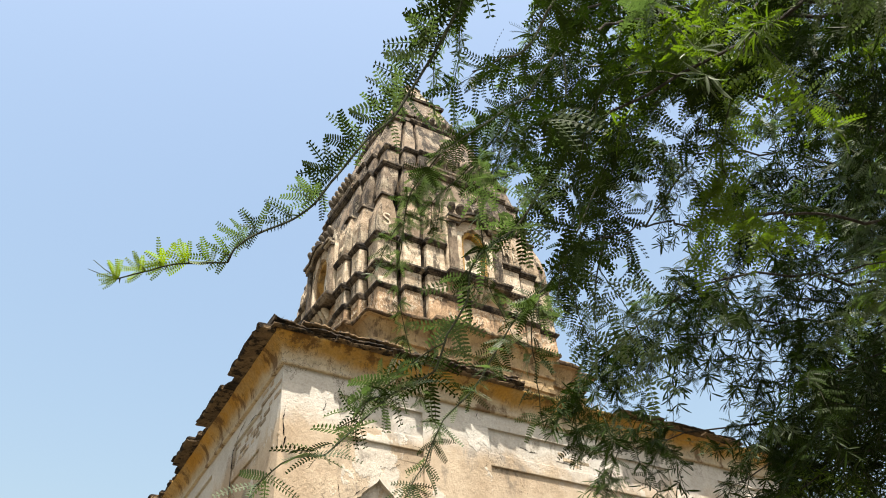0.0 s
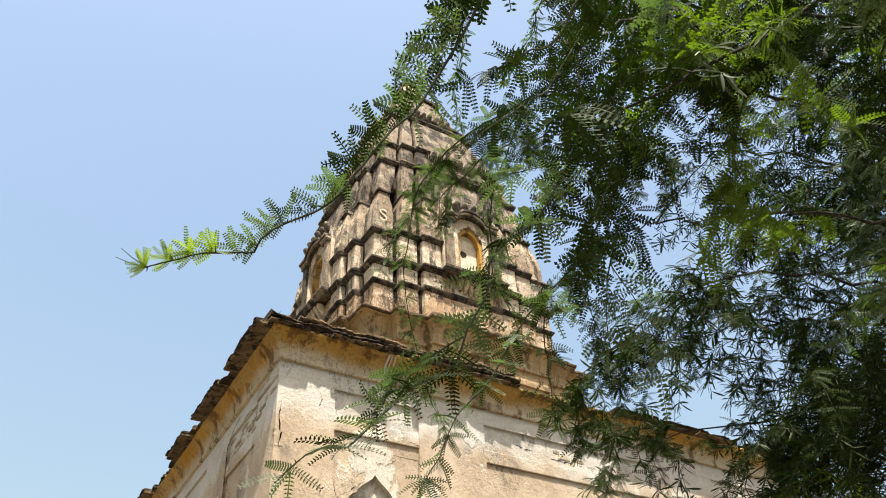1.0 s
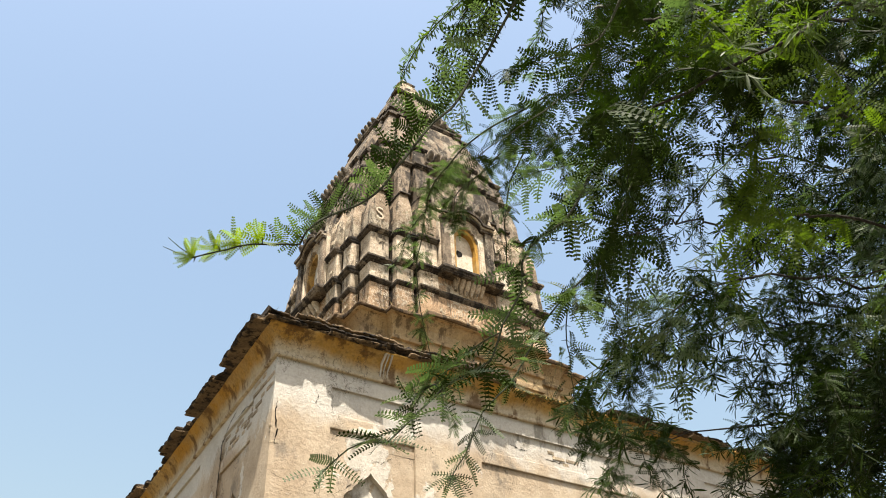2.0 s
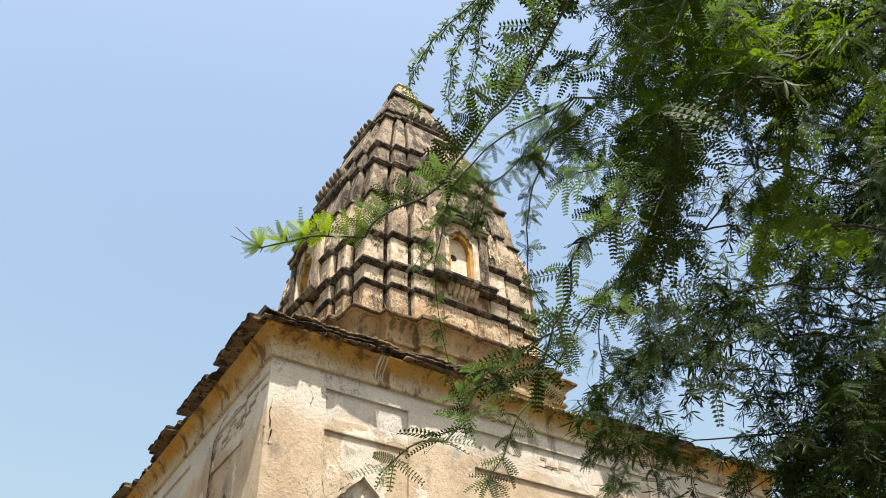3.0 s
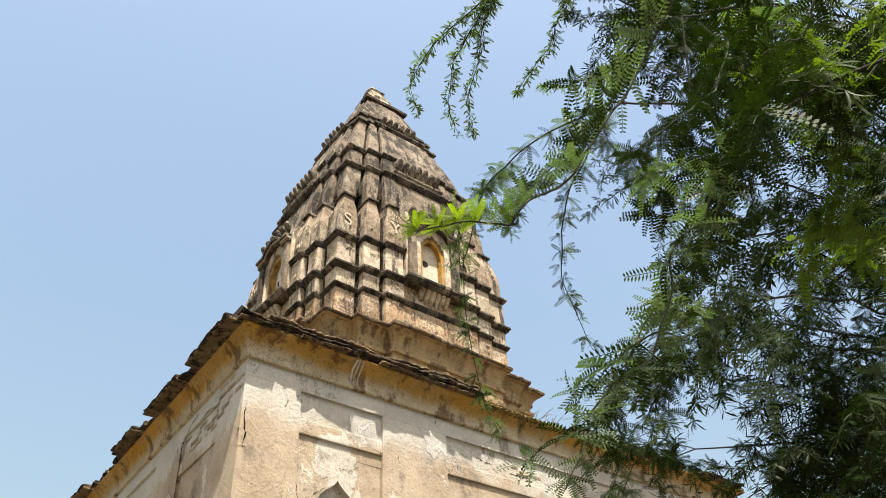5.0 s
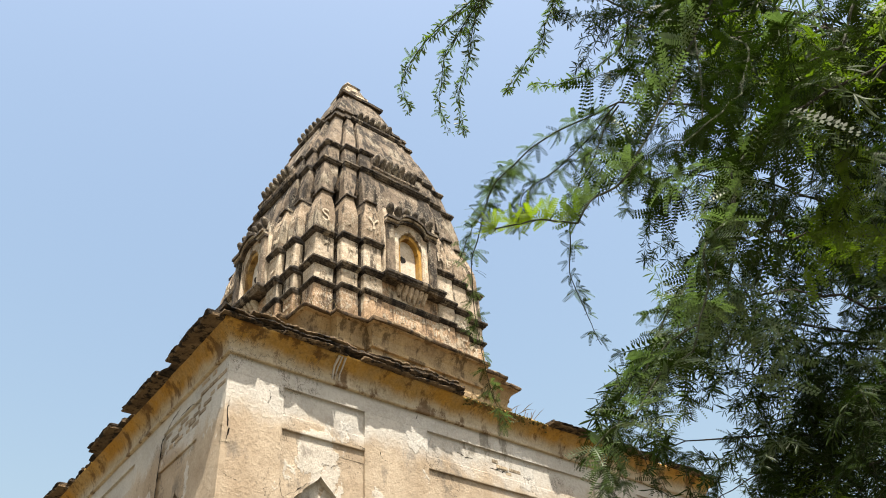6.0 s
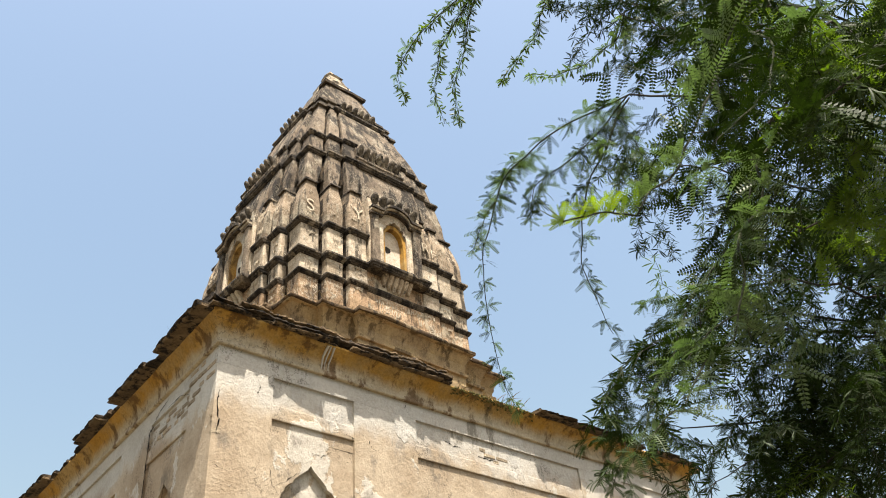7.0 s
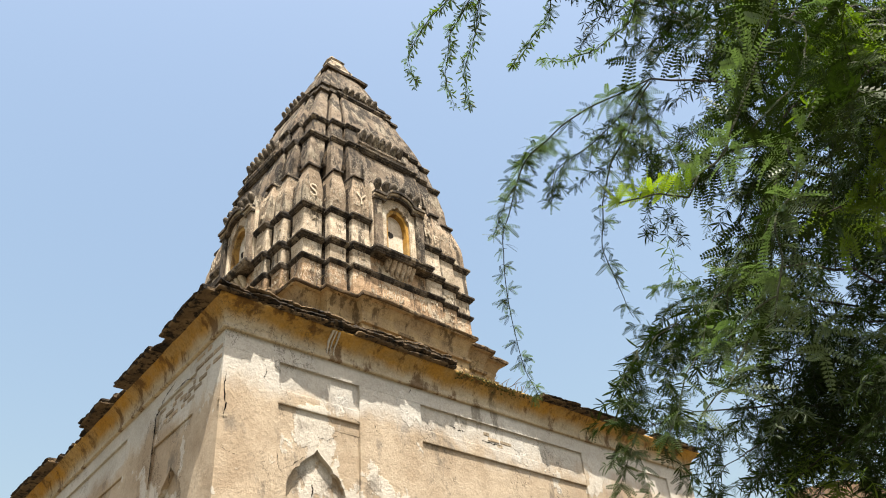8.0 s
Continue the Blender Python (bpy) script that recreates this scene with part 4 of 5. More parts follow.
def pinna(pairs, length, leaflet, width, bend, lean=70):
    """A feather of paired leaflets along +x, drooping in -z; leaflets are small diamonds, slightly folded up."""
    vs, fs = [], []
    c, s = math.cos(radians(lean)), math.sin(radians(lean))
    xs = np.linspace(0.06, 1.0, pairs)
    for i, t in enumerate(xs):
        size = leaflet * (0.55 + 0.45 * math.sin(math.pi * min(1, 0.12 + t * 0.85)))
        for sgn in (-1, 1):
            o = np.array((t * length, 0, -bend * t * t))
            d = np.array((c, sgn * s, 0.12 + 0.05 * sgn))
            e = np.array((s, -sgn * c, 0.0)) * width * 0.5
            k = len(vs)
            if pairs > 10:
                vs += [o, o + d * size * 0.18 + e, o + d * size * 0.8 + e * 0.9, o + d * size, o + d * size * 0.8 - e * 0.9, o + d * size * 0.18 - e]
                fs += [(k, k + 1, k + 5), (k + 1, k + 2, k + 5), (k + 2, k + 4, k + 5), (k + 2, k + 3, k + 4)]
            else:
                vs += [o, o + d * size * 0.45 + e, o + d * size, o + d * size * 0.45 - e]
                fs += [(k, k + 1, k + 2), (k, k + 2, k + 3)]
    k = len(vs)
    w = 0.0006 if pairs > 8 else 0.0012
    m = 5
    for i in range(m):
        t = i / (m - 1)
        vs += [np.array((t * length, -w, -bend * t * t)), np.array((t * length, w, -bend * t * t))]
    for i in range(m - 1):
        a = k + 2 * i
        fs += [(a, a + 1, a + 3), (a, a + 3, a + 2)]
    return np.array(vs), np.array(fs)


def solid_pinna(length, width, bend):
    """A closed feather whose leaflets overlap: a narrow folded paddle, widest towards its round tip."""
    vs, fs = [], []
    shape = (0.12, 0.5, 0.82, 0.98, 1.0, 0.78, 0.2)
    for i, q in enumerate(shape):
        t = i / (len(shape) - 1)
        w = width * 0.5 * q
        vs += [(t * length, -w, -bend * t * t + w * 0.5), (t * length, 0, -bend * t * t), (t * length, w, -bend * t * t + w * 0.5)]
    for i in range(len(shape) - 1):
        a = 3 * i
        for j in (0, 1):
            fs += [(a + j, a + j + 1, a + j + 4), (a + j, a + j + 4, a + j + 3)]
    return np.array(vs), np.array(fs)


def leaf_template(seed, fine):
    """A twice-feathered leaf: a short stalk with one or two pairs of pinnae."""
    r = np.random.default_rng(seed)
    soup = Soup()
    stalk = r.uniform(0.012, 0.022)
    w = 0.0008
    soup.add(np.array([(0, -w, 0), (0, w, 0), (stalk, w, 0), (stalk, -w, 0)]), np.array([(0, 1, 2), (0, 2, 3)]))
    spots = [(stalk, sg * r.uniform(22, 50)) for sg in (-1, 1)]
    if r.random() < (0.8 if fine == 3 else 0.55):
        spots += [(stalk * 0.6, sg * r.uniform(55, 85)) for sg in (-1, 1)]
    for x, ang in spots:
        length = r.uniform(0.046, 0.072)
        if fine >= 3:
            v, f = solid_pinna(length * (0.8 if fine == 4 else 0.95), r.uniform(0.0095, 0.0125) if fine == 4 else r.uniform(0.006, 0.0085), 0.012)
        pairs = {4: 2, 3: 2, 2: int(length / 0.0062), 1: 9}[fine]
        width = {4: 0.01, 3: 0.01, 2: 0.0041, 1: 0.0060}[fine]
        if fine < 3:
            v, f = pinna(pairs, length, r.uniform(0.0105, 0.013), width, r.uniform(0.004, 0.02))
        m = np.array(Euler((radians(r.uniform(-25, 25)), radians(r.uniform(-18, 22)), radians(ang))).to_matrix())
        soup.add(v @ m.T + (x, 0, 0), f)
    return np.concatenate(soup.v), np.concatenate(soup.f)


LEAVES = {fine: [leaf_template(11 * fine + i, fine) for i in range(7)] for fine in (1, 2, 3, 4)}


def leaf_frame(p, d, up, size):
    """Matrix of a leaf at p that points along d with its face turned towards up."""
    x = unit(d)
    z = unit(np.asarray(up) - x * np.dot(up, x))
    y = np.cross(z, x)
    return np.column_stack([x * size, y * size, z * size]), np.asarray(p)


def droop_line(p, d, length, sag, n, wig=0.12):
    pts = [np.asarray(p, float)]
    d = unit(d)
    step = length / (n - 1)
    for i in range(n - 1):
        d = unit(d + np.array((0, 0, -sag)) * step / 0.1 * 0.25 + rng.normal(0, wig, 3) * 0.5)
        pts.append(pts[-1] + d * step)
    return np.array(pts)


def side_dir(t):
    a = unit(np.cross(t, rng.normal(0, 1, 3)))
    return a


# trunk and limbs
FORK = (2.75, -6.05, 2.1)
soup = Soup()
tube(soup, smooth_line([(3.15, -6.3, -0.1), (3.05, -6.25, 0.5), (2.85, -6.15, 1.3), FORK], 16), 0.21, 0.15, 12)
trunk = new("trunk", soup.mesh("trunk", BARK, True))
trunk.parent = tree

BOUGHS = []


def bough(reach, thick, *pts):
    """One bough through pts; its side branches go out to reach and stand thick to the metre."""
    BOUGHS.append((pts, reach, thick))


bough(0.8, 11, FORK, (1.9, -5.6, 4.0), (0.9, -4.9, 5.4), (0.0, -4.4, 5.95), (-0.55, -4.1, 5.85))
bough(0.93, 11, FORK, (1.8, -5.6, 3.4), (0.8, -5.2, 4.4), (0.1, -4.9, 4.95), (-0.1, -4.65, 5.3))
bough(0.9, 7, FORK, (1.6, -5.8, 3.2), (0.5, -5.5, 3.75), (-0.5, -5.3, 3.75), (-1.25, -5.15, 3.46))
bough(1.0, 13, FORK, (1.7, -5.6, 2.9), (0.8, -5.2, 3.3), (-0.24, -4.97, 3.29), (-0.56, -4.35, 3.08))
bough(0.95, 13, FORK, (2.0, -5.2, 3.3), (1.5, -4.7, 3.8), (0.95, -4.3, 4.0), (0.65, -4.15, 3.9))
bough(1.0, 8, FORK, (2.2, -5.3, 2.9), (1.6, -4.7, 3.2), (1.0, -4.2, 3.2), (0.5, -3.9, 2.95))
bough(0.97, 7, FORK, (1.4, -6.2, 3.2), (0.2, -6.2, 3.5), (-0.8, -5.95, 3.3), (-1.42, -5.59, 2.90))
bough(0.97, 7, FORK, (1.4, -5.9, 3.5), (0.2, -5.8, 3.9), (-0.7, -5.65, 3.6), (-1.22, -5.44, 3.08))
bough(0.85, 4, FORK, (1.3, -6.4, 3.4), (0.1, -6.5, 3.8), (-1.1, -6.25, 3.5), (-1.84, -5.83, 2.92))
bough(0.85, 9, FORK, (1.7, -5.9, 4.2), (0.6, -5.6, 4.6), (-0.2, -5.4, 4.5), (-0.8, -5.2, 4.2))
bough(0.95, 10, FORK, (2.3, -5.2, 4.2), (1.6, -4.5, 5.1), (1.05, -4.0, 5.3), (0.85, -3.9, 5.25))
bough(1.0, 10, FORK, (2.6, -4.9, 3.4), (2.3, -4.1, 3.9), (1.8, -3.7, 3.8), (1.5, -3.6, 3.5))
bough(1.0, 7, FORK, (2.0, -5.5, 2.7), (1.3, -4.9, 3.0), (0.8, -4.6, 3.0), (0.35, -4.4, 2.75))
bough(1.0, 9, FORK, (2.1, -5.8, 2.6), (1.4, -5.4, 2.9), (0.6, -5.2, 2.95), (0.0, -5.0, 2.75))
bough(0.95, 9, FORK, (1.8, -6.1, 3.0), (0.9, -5.9, 3.1), (0.1, -5.6, 3.1), (-0.6, -5.35, 2.9))
bough(1.0, 13, FORK, (2.4, -5.2, 3.2), (1.9, -4.7, 3.7), (1.5, -4.5, 3.6), (1.1, -4.45, 3.4))
bough(1.0, 13, FORK, (2.2, -5.4, 3.8), (1.6, -5.0, 4.4), (1.0, -4.8, 4.5), (0.6, -4.7, 4.3))
bough(1.0, 12, FORK, (2.0, -5.5, 2.9), (1.2, -5.0, 3.45), (0.4, -4.6, 3.5), (-0.05, -4.4, 3.3))
bough(1.0, 12, FORK, (2.1, -5.3, 2.9), (1.3, -4.7, 3.2), (0.6, -4.2, 3.25), (-0.1, -4.0, 3.05))
bough(0.97, 11, FORK, (1.9, -5.6, 3.1), (1.0, -5.0, 3.75), (0.45, -4.8, 3.9), (0.15, -4.7, 3.6))
bough(0.85, 5, (0.2, -5.8, 3.9), (-0.5, -5.72, 3.75), (-1.1, -5.62, 3.4), (-1.5, -5.6, 3.1))
bough(0.95, 6, (0.1, -5.6, 3.1), (-0.5, -5.45, 3.1), (-1.0, -5.35, 2.95), (-1.35, -5.35, 2.75))
bough(0.9, 5, (0.6, -5.6, 4.6), (-0.2, -5.55, 4.2), (-0.9, -5.5, 3.8), (-1.4, -5.5, 3.35))
bough(1.0, 14, FORK, (2.1, -5.8, 2.7), (1.3, -5.5, 3.0), (0.5, -5.2, 3.1), (-0.2, -5.05, 2.85))
bough(1.0, 14, FORK, (2.2, -5.8, 3.1), (1.4, -5.5, 3.4), (0.7, -5.3, 3.5), (0.1, -5.1, 3.3))
# the dense heart of the crown, its shade painted as near-black leaves
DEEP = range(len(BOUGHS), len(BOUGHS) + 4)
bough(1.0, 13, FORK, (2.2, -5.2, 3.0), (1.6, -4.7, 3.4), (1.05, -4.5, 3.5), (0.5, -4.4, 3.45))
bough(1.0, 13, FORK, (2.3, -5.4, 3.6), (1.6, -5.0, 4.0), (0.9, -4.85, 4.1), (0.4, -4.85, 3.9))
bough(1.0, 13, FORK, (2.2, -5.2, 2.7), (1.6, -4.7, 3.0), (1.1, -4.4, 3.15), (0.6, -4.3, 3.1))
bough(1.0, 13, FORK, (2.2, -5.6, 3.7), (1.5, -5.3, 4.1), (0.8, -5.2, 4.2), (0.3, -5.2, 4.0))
# unseen high boughs, added above the others to keep the sun off them
SHADE_CROWN = len(BOUGHS)
bough(1.0, 13, FORK, (2.9, -6.6, 4.2), (2.2, -6.8, 5.6), (1.0, -6.7, 6.4), (0.0, -6.7, 6.3))
bough(1.0, 13, FORK, (2.8, -6.3, 4.5), (2.0, -6.3, 6.2), (1.0, -6.0, 7.0), (0.2, -5.7, 7.1))
bough(1.0, 13, FORK, (3.0, -6.0, 4.6), (2.6, -5.9, 6.4), (1.9, -5.6, 7.6), (1.2, -5.2, 8.0))
bough(1.0, 13, FORK, (2.7, -6.5, 3.6), (1.8, -6.9, 4.8), (0.6, -6.8, 5.4), (-0.5, -6.5, 5.3))
bough(1.0, 13, FORK, (2.9, -6.2, 4.8), (2.2, -6.2, 6.0), (1.2, -6.4, 6.2), (0.4, -6.2, 6.2))
bough(1.0, 13, FORK, (3.2, -6.6, 4.6), (2.8, -7.0, 6.0), (1.8, -7.0, 6.9), (0.8, -6.8, 7.2))
bough_lines = []
for pts, _reach, _thick in BOUGHS:
    line = smooth_line(pts, 34)
    line += rng.normal(0, 0.012, line.shape) * (np.linspace(0, 1, 34) * np.linspace(1, 0, 34) * 4)[:, None]
    s = Soup()
    fine_bough = len(pts) == 4
    tube(s, line, 0.006 if fine_bough else 0.014, 0.003 if len(bough_lines) in (0, 1, 2, 6, 7, 8, 20, 22) else 0.001, 7)
    ob = new("bough", s.mesh("bough", BARK, True))
    ob.parent = tree
    bough_lines.append((ob, line))


def dress(leaves, twigs, line, gap, size, fine, r0, keep=1.0, up=(0, 0, 1)):
    """Leaves and thorns along a twig, alternate sides, two or three to a node."""
    tube(twigs, line, r0, 0.0007, 3)
    seg = np.linalg.norm(np.diff(line, axis=0), axis=1)
    cum = np.concatenate([[0], np.cumsum(seg)])
    s = gap * 0.7
    flip = 1
    while s < cum[-1]:
        i = min(len(line) - 2, int(np.searchsorted(cum, s) - 1))
        f = (s - cum[i]) / max(1e-6, seg[i])
        p = line[i] * (1 - f) + line[i + 1] * f
        t = unit(line[i + 1] - line[i])
        side = unit(np.cross(t, (0, 0, 1))) * flip
        flip = -flip
        for _ in range(2 if rng.random() < 0.5 else 1):
            if rng.random() > keep:
                continue
            d = unit(side * rng.uniform(0.4, 1.0) + t * rng.uniform(0.2, 0.9) + np.array((-0.42, 0.28, rng.uniform(-0.9, 0.1))))
            v, fc = LEAVES[fine][rng.integers(7)]
            m, o = leaf_frame(p, d, unit(np.asarray(up) + rng.normal(0, 0.45, 3)), size * rng.uniform(0.75, 1.15))
            leaves.add(v @ m.T + o, fc)
        s += gap * rng.uniform(0.7, 1.3)


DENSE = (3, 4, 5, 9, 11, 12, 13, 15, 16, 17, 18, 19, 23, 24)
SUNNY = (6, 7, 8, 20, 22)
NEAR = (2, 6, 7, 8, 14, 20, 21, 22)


def kind_of(li, t=0.0):
    """Leaves close to the path keep their leaflets, those deep in the crown are often closed blades."""
    return 1 if rng.random() < (0.85 if li in NEAR else 0.1 if li in DEEP else 0.4 if t > 0.72 else 0.15) else 3


for li, (ob, line) in enumerate(bough_lines):
    reach, thick = BOUGHS[li][1:]
    leaves, twigs, pale, fresh = Soup(), Soup(), Soup(), Soup()
    length = np.linalg.norm(np.diff(line, axis=0), axis=1).sum()
    count = int(length * thick * (1.12 if li in DENSE else 1.0))
    for j in range(count):
        t = 0.2 + (reach - 0.2) * (j + rng.random()) / count
        i = min(32, int(t * 33))
        p = line[i]
        tan = unit(line[i + 1] - line[i])
        d = unit(side_dir(tan) * 0.8 + tan * rng.uniform(0.2, 0.8) + np.array((-0.1, 0.1, rng.uniform(-0.5, 0.35))))
        ln = rng.uniform(0.35, 0.85) * (1.05 - 0.45 * t) * (0.5 if (li in (2, 3) and t > 0.55) or 20 <= li < 23 else 0.75 if li in (17, 18, 19) else 1.0)
        q = Vector(p + d * ln * 0.6)
        if li < DEEP[0] and noise.noise(q * 1.9) < -0.1 or noise.noise(q * 4.7 + Vector((7, 3, 1))) < -0.2:
            continue
        br = droop_line(p, d, ln, rng.uniform(0.5, 1.4), 12)
        # light painted by leaf tone: dark deep inside, paler near, green where sunny
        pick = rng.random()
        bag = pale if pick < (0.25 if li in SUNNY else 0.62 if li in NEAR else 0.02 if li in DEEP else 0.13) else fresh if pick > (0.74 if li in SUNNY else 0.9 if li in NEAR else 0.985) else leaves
        big = 1.9 if li >= SHADE_CROWN else 1.2 if li in NEAR else 1.0
        dress(bag, twigs, br, 0.036 * big, big, kind_of(li, t), 0.0028)
        for q in range(int(ln * 7)):
            k = rng.integers(2, 11)
            d2 = unit(side_dir(unit(br[k] - br[k - 1])) + unit(br[k] - br[k - 1]) * 0.7 + np.array((0, 0, -0.25)))
            sp = droop_line(br[k], d2, rng.uniform(0.14, 0.34), 1.2, 7)
            dress(bag, twigs, sp, 0.034 * big, 0.95 * big, kind_of(li, t), 0.0015)
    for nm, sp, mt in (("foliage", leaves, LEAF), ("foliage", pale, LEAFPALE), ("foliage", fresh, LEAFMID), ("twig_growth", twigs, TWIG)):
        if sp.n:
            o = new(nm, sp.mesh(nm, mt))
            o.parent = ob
            tagged(o, kind="stuff")

# single branches that hang free, with leaves of their own
LEAF_MESH = {}
for mat in (LEAF, LEAFPALE, LEAFMID, LEAFNEW):
    for fine in (1, 2, 4):
        for i in range(7):
            s = Soup()
            s.add(*LEAVES[fine][i])
            LEAF_MESH[mat.name, fine, i] = s.mesh("leaf", mat)


def hanging_branch(pts, r0, gap, size, fine, mats, per=2, tilt=0.5, tip_new=0.0, lean=(0, 0, 0), face=(0, 0, 1), zig=1.0, ragged=(0.7, 1.3), sides=0, fwd=0.0):
    """A free branch from its thin tip back to the limb, with thorns and single leaves."""
    line = smooth_line(pts, 8 * len(pts))[::-1]
    knots = np.arange(len(line))
    for ax in range(3):
        kk = np.arange(0, len(line) + 5, 5)
        line[:, ax] += np.interp(knots, kk, rng.normal(0, 0.006, len(kk)) * zig) * np.minimum(1, knots[::-1] / 4) * np.minimum(1, knots / 4)
    s = Soup()
    tube(s, line, r0, 0.0009, 6)
    seg = np.linalg.norm(np.diff(line, axis=0), axis=1)
    cum = np.concatenate([[0], np.cumsum(seg)])
    pos, flip, spots = gap, 1, []
    while pos < cum[-1]:
        i = min(len(line) - 2, int(np.searchsorted(cum, pos) - 1))
        t = unit(line[i + 1] - line[i])
        side = unit(np.cross(t, (0, 0, 1))) * flip
        p = line[i] + (line[i + 1] - line[i]) * ((pos - cum[i]) / max(1e-6, seg[i]))
        thorn(s, p, unit(side * -1 + t * 0.3 + np.array((0, 0, 0.2))))
        for _ in range(rng.integers(1, per + 1) + (pos > cum[-1] * (1 - tip_new))):
            spots.append((p, t, side, pos / cum[-1]))
        flip = -flip
        pos += gap * rng.uniform(*ragged)
    br = new("branch", s.mesh("branch", TWIG if tip_new < 0.9 else GREENTWIG, True))
    br.parent = tree
    for p, t, side, f in spots:
        d = unit(side * rng.uniform(0.5, 1.2) * rng.choice((1, 1, 1, -0.6)) + t * (fwd + rng.uniform(0.1, 0.9)) + np.array((0, 0, rng.uniform(-0.6, 0.4) * tilt)) + np.array(lean))
        mat = LEAFNEW if f > 1 - tip_new else LEAFMID if f > 1 - 1.9 * tip_new else mats[rng.integers(len(mats))]
        m, o = leaf_frame(p, d, unit(np.array(face) + rng.normal(0, 0.35, 3)), size * rng.uniform(0.75, 1.1) * ((1.3 - 1.0 * f) if tip_new else (1.1 - 0.4 * f)))
        lf = new("leaf", LEAF_MESH[mat.name, 1 if mat in (LEAFNEW, LEAFMID) else fine, int(rng.integers(7))])
        lf.parent = br
        mm = Matrix([[*m[0], o[0]], [*m[1], o[1]], [*m[2], o[2]], [0, 0, 0, 1]])
        lf.matrix_basis = mm
    for j in range(sides):
        i = int(len(line) * rng.uniform(0.02, 0.62))
        t = unit(line[i + 1] - line[i])
        tw = droop_line(line[i], unit(side_dir(t) * 0.8 + t * 0.6 + np.array((0, 0, -0.1))), rng.uniform(0.14, 0.3), 0.9, 5, 0.08)
        hanging_branch(tw[::-1], r0 * 0.5, gap * 0.75, size, fine, mats, per, tilt, 0, lean, face, zig * 0.4, ragged)
    return br


hanging_branch([(-2.262, -5.543, 2.232), (-2.22, -5.56, 2.25), (-2.16, -5.57, 2.27), (-2.14, -5.58, 2.29), (-2.12, -5.58, 2.32), (-2.07, -5.59, 2.37), (-2.03, -5.61, 2.43),
                (-1.99, -5.63, 2.51), (-1.94, -5.64, 2.59), (-1.89, -5.70, 2.73), (-1.84, -5.83, 2.92)], 0.0024, 0.029, 1.08, 2, (LEAF, LEAFPALE), 2, tip_new=0.095, ragged=(0.8, 1.2),
               lean=(-1.0, 0.4, 0.8), face=(0.35, 0.6, 0.6), zig=0.35)
# two bare sprigs at its tip
for d in ((-0.85, 0.1, 0.42), (-0.95, 0.2, 0.12)):
    s = Soup()
    p = np.array((-2.258, -5.544, 2.233))
    tube(s, np.array([p, p + unit(d) * 0.02, p + unit(d) * 0.036 + (0, 0, 0.003)]), 0.0009, 0.0004, 4)
    sprig = new("sprig", s.mesh("sprig", GREENTWIG))
    sprig.parent = tree
for pts in ([(-1.95, -5.84, 2.46), (-1.92, -5.85, 2.49), (-1.89, -5.86, 2.51), (-1.86, -5.88, 2.56), (-1.81, -5.91, 2.68), (-1.64, -6.0, 3.08)],
            [(-1.87, -5.58, 2.55), (-1.81, -5.61, 2.62), (-1.75, -5.63, 2.68), (-1.68, -5.64, 2.77), (-1.59, -5.66, 2.93), (-1.5, -5.6, 3.1)],
            [(-1.41, -5.32, 2.59), (-1.39, -5.35, 2.68), (-1.36, -5.39, 2.78), (-1.22, -5.44, 3.08)],
            [(-1.50, -5.28, 2.95), (-1.46, -5.36, 2.99), (-1.38, -5.42, 3.05), (-1.4, -5.5, 3.35)]):
    hanging_branch(pts, 0.0026, 0.028, 0.85, 2, (LEAF,), 3, ragged=(0.6, 1.4), zig=0.5, face=(0.2, 0.4, 0.8))
hanging_branch([(-2.05, -5.45, 2.05), (-1.97, -5.46, 2.11), (-1.89, -5.46, 2.18), (-1.81, -5.48, 2.27), (-1.76, -5.50, 2.37), (-1.73, -5.51, 2.48),
                (-1.64, -5.53, 2.59), (-1.54, -5.53, 2.74), (-1.42, -5.59, 2.90)], 0.0028, 0.036, 1.05, 2, (LEAFPALE, LEAFPALE, LEAF), 3, ragged=(0.4, 1.6), sides=2)
hanging_branch([(-1.67, -5.16, 2.21), (-1.62, -5.20, 2.33), (-1.52, -5.22, 2.47), (-1.43, -5.25, 2.61), (-1.33, -5.30, 2.75), (-1.26, -5.37, 2.91),
                (-1.22, -5.44, 3.08)], 0.003, 0.040, 0.95, 2, (LEAF, LEAFPALE), 3, ragged=(0.4, 1.6), sides=3)
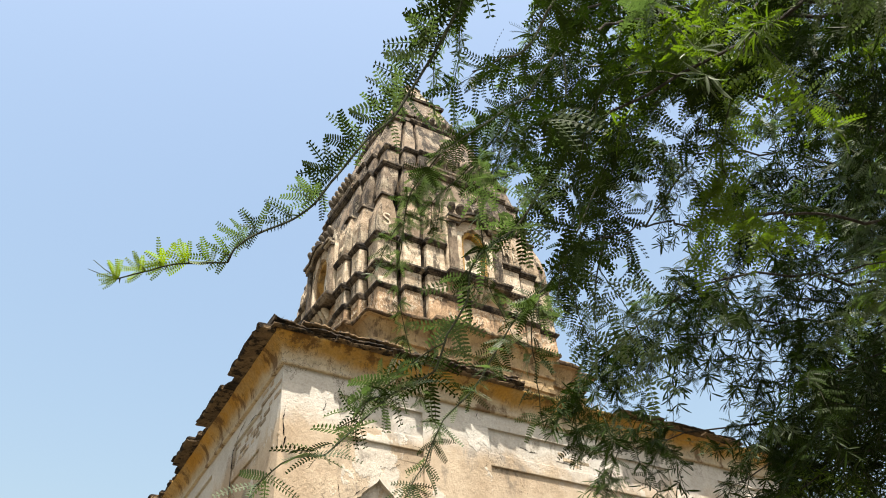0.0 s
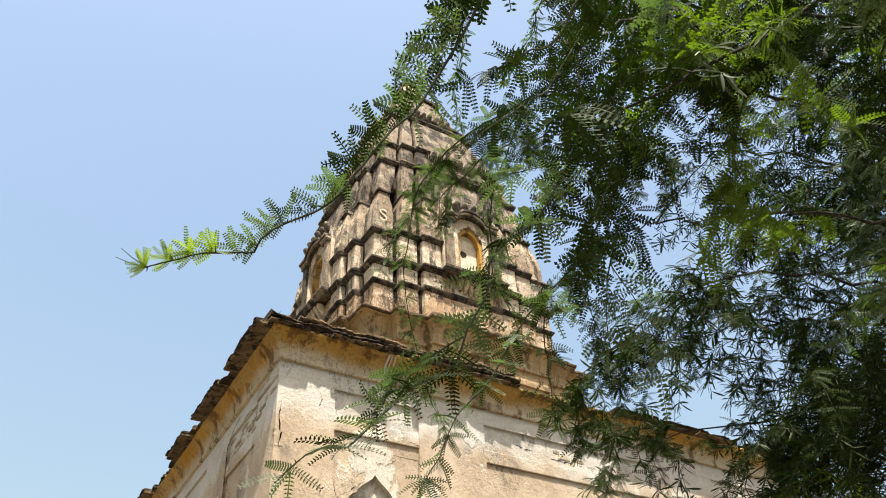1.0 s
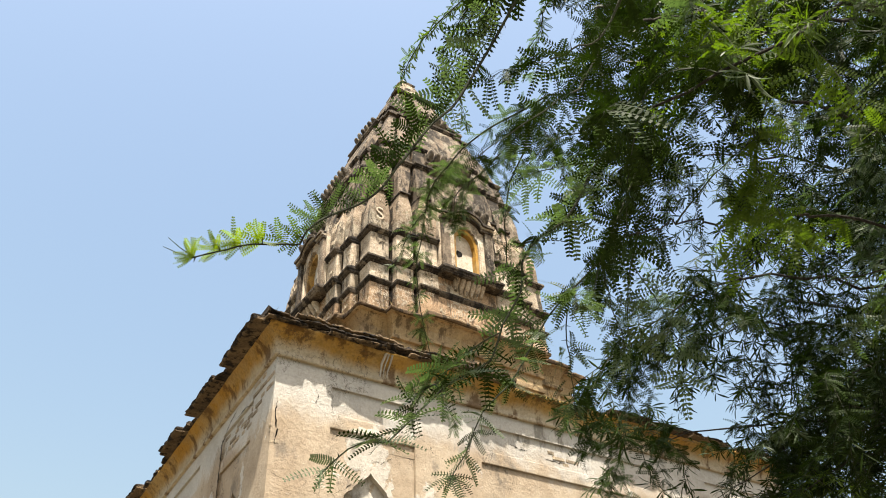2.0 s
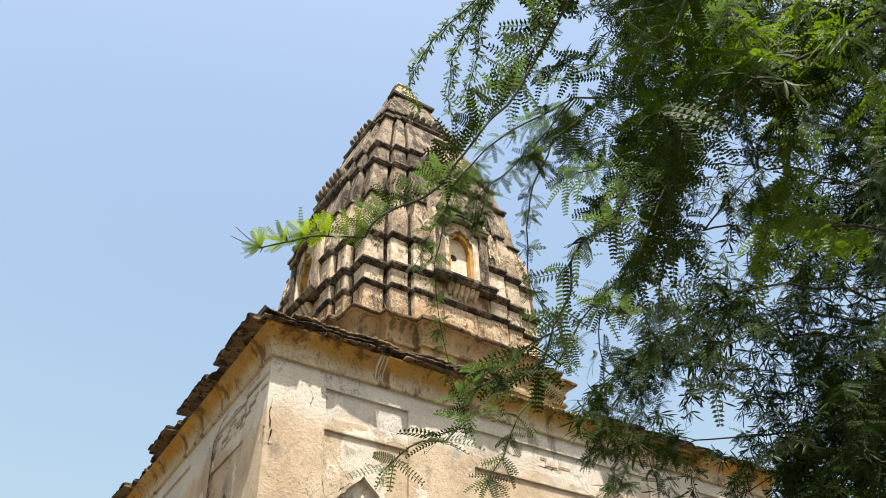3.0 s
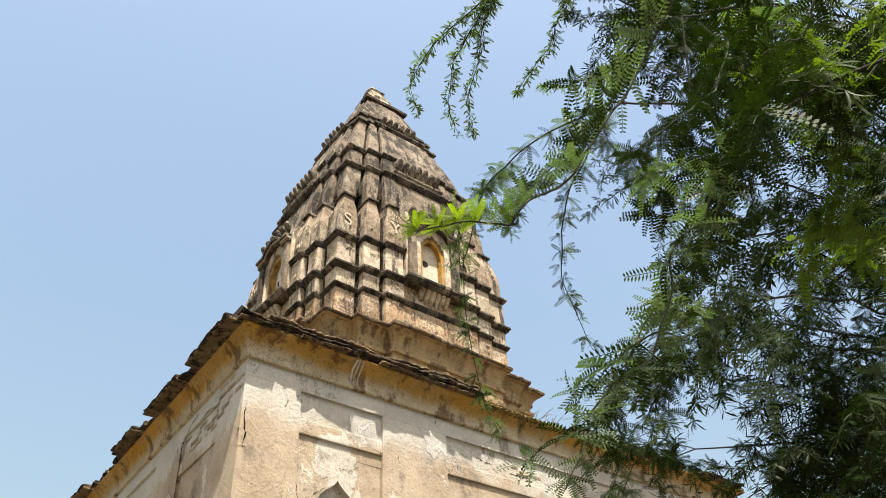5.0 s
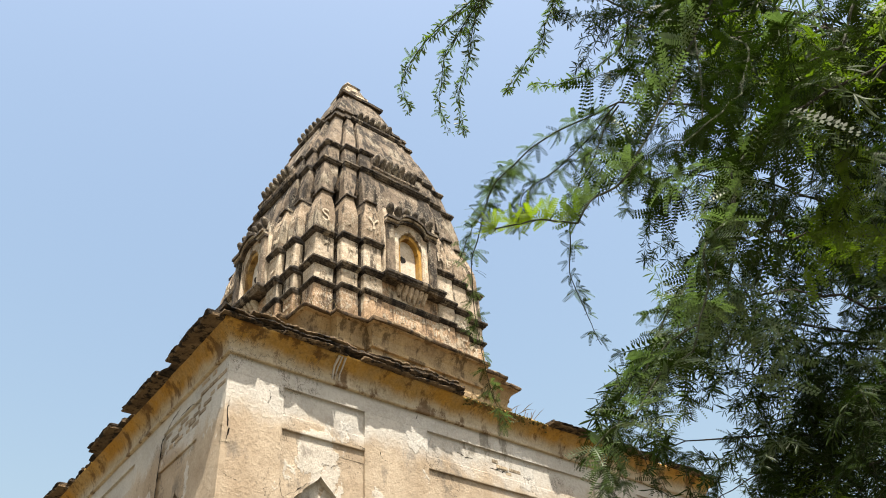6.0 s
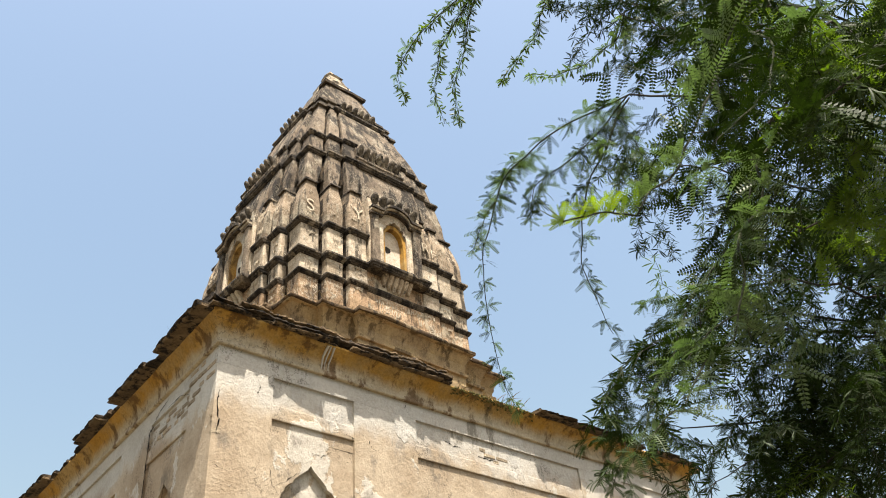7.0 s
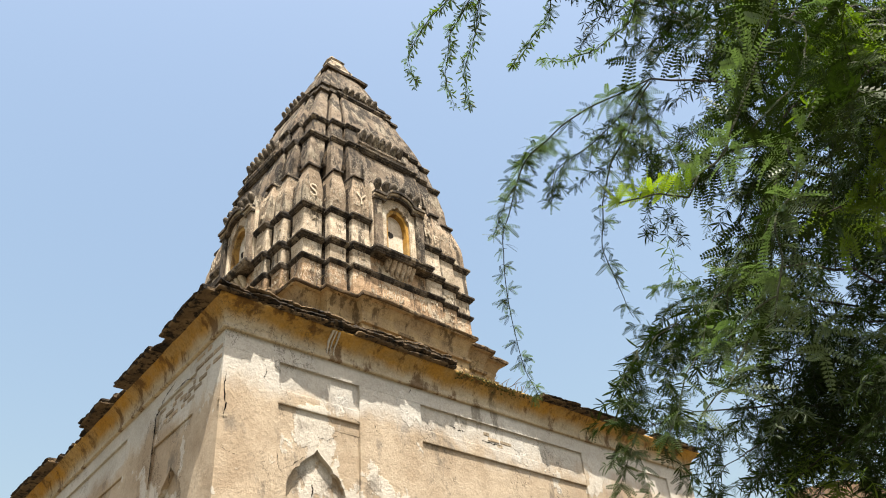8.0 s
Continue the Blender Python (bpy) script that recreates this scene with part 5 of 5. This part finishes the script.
hanging_branch([(-1.13, -4.43, 2.75), (-1.24, -4.46, 2.95), (-1.34, -4.54, 3.14), (-1.36, -4.62, 3.24), (-1.40, -4.74, 3.34), (-1.40, -4.87, 3.37),
                (-1.35, -5.00, 3.41), (-1.25, -5.15, 3.46)], 0.0030, 0.032, 0.78, 2, (LEAF, LEAFPALE, LEAFPALE), 3, ragged=(0.3, 1.7), sides=2)
hanging_branch([(-1.08, -4.79, 2.87), (-1.14, -4.80, 2.96), (-1.20, -4.82, 3.05), (-1.23, -4.87, 3.13), (-1.27, -4.94, 3.22), (-1.29, -5.05, 3.30),
                (-1.24, -5.14, 3.46)], 0.0028, 0.032, 0.78, 2, (LEAF, LEAFPALE, LEAFPALE), 3, ragged=(0.3, 1.7), sides=2)
hanging_branch([(-1.36, -4.79, 3.2), (-1.38, -4.85, 3.26), (-1.33, -4.98, 3.30), (-1.25, -5.14, 3.46)], 0.0026, 0.032, 0.78, 2, (LEAF, LEAFPALE, LEAFPALE), 3, ragged=(0.3, 1.7), sides=1)
for pts in ([(-0.71, -3.53, 5.21), (-0.82, -3.61, 5.33), (-0.80, -3.72, 5.45), (-0.74, -3.88, 5.57), (-0.55, -4.1, 5.85)],
            [(-0.45, -3.57, 5.14), (-0.58, -3.65, 5.28), (-0.63, -3.79, 5.46), (-0.62, -3.94, 5.60), (-0.55, -4.1, 5.85)],
            [(-0.39, -3.63, 5.14), (-0.51, -3.74, 5.29), (-0.53, -3.87, 5.45), (-0.58, -3.99, 5.60), (-0.53, -4.1, 5.85)],
            [(-0.27, -3.89, 5.34), (-0.26, -4.09, 5.44), (-0.25, -4.24, 5.57), (-0.2, -4.35, 5.9)],
            [(-0.38, -4.19, 5.04), (-0.28, -4.29, 5.02), (-0.15, -4.40, 5.10), (-0.05, -4.56, 5.23), (-0.1, -4.68, 5.3)]):
    hanging_branch(pts, 0.004, 0.018, 1.1, 4, (LEAFPALE, LEAFPALE, LEAFPALE, LEAFPALE, LEAFMID), 2, fwd=0.4)
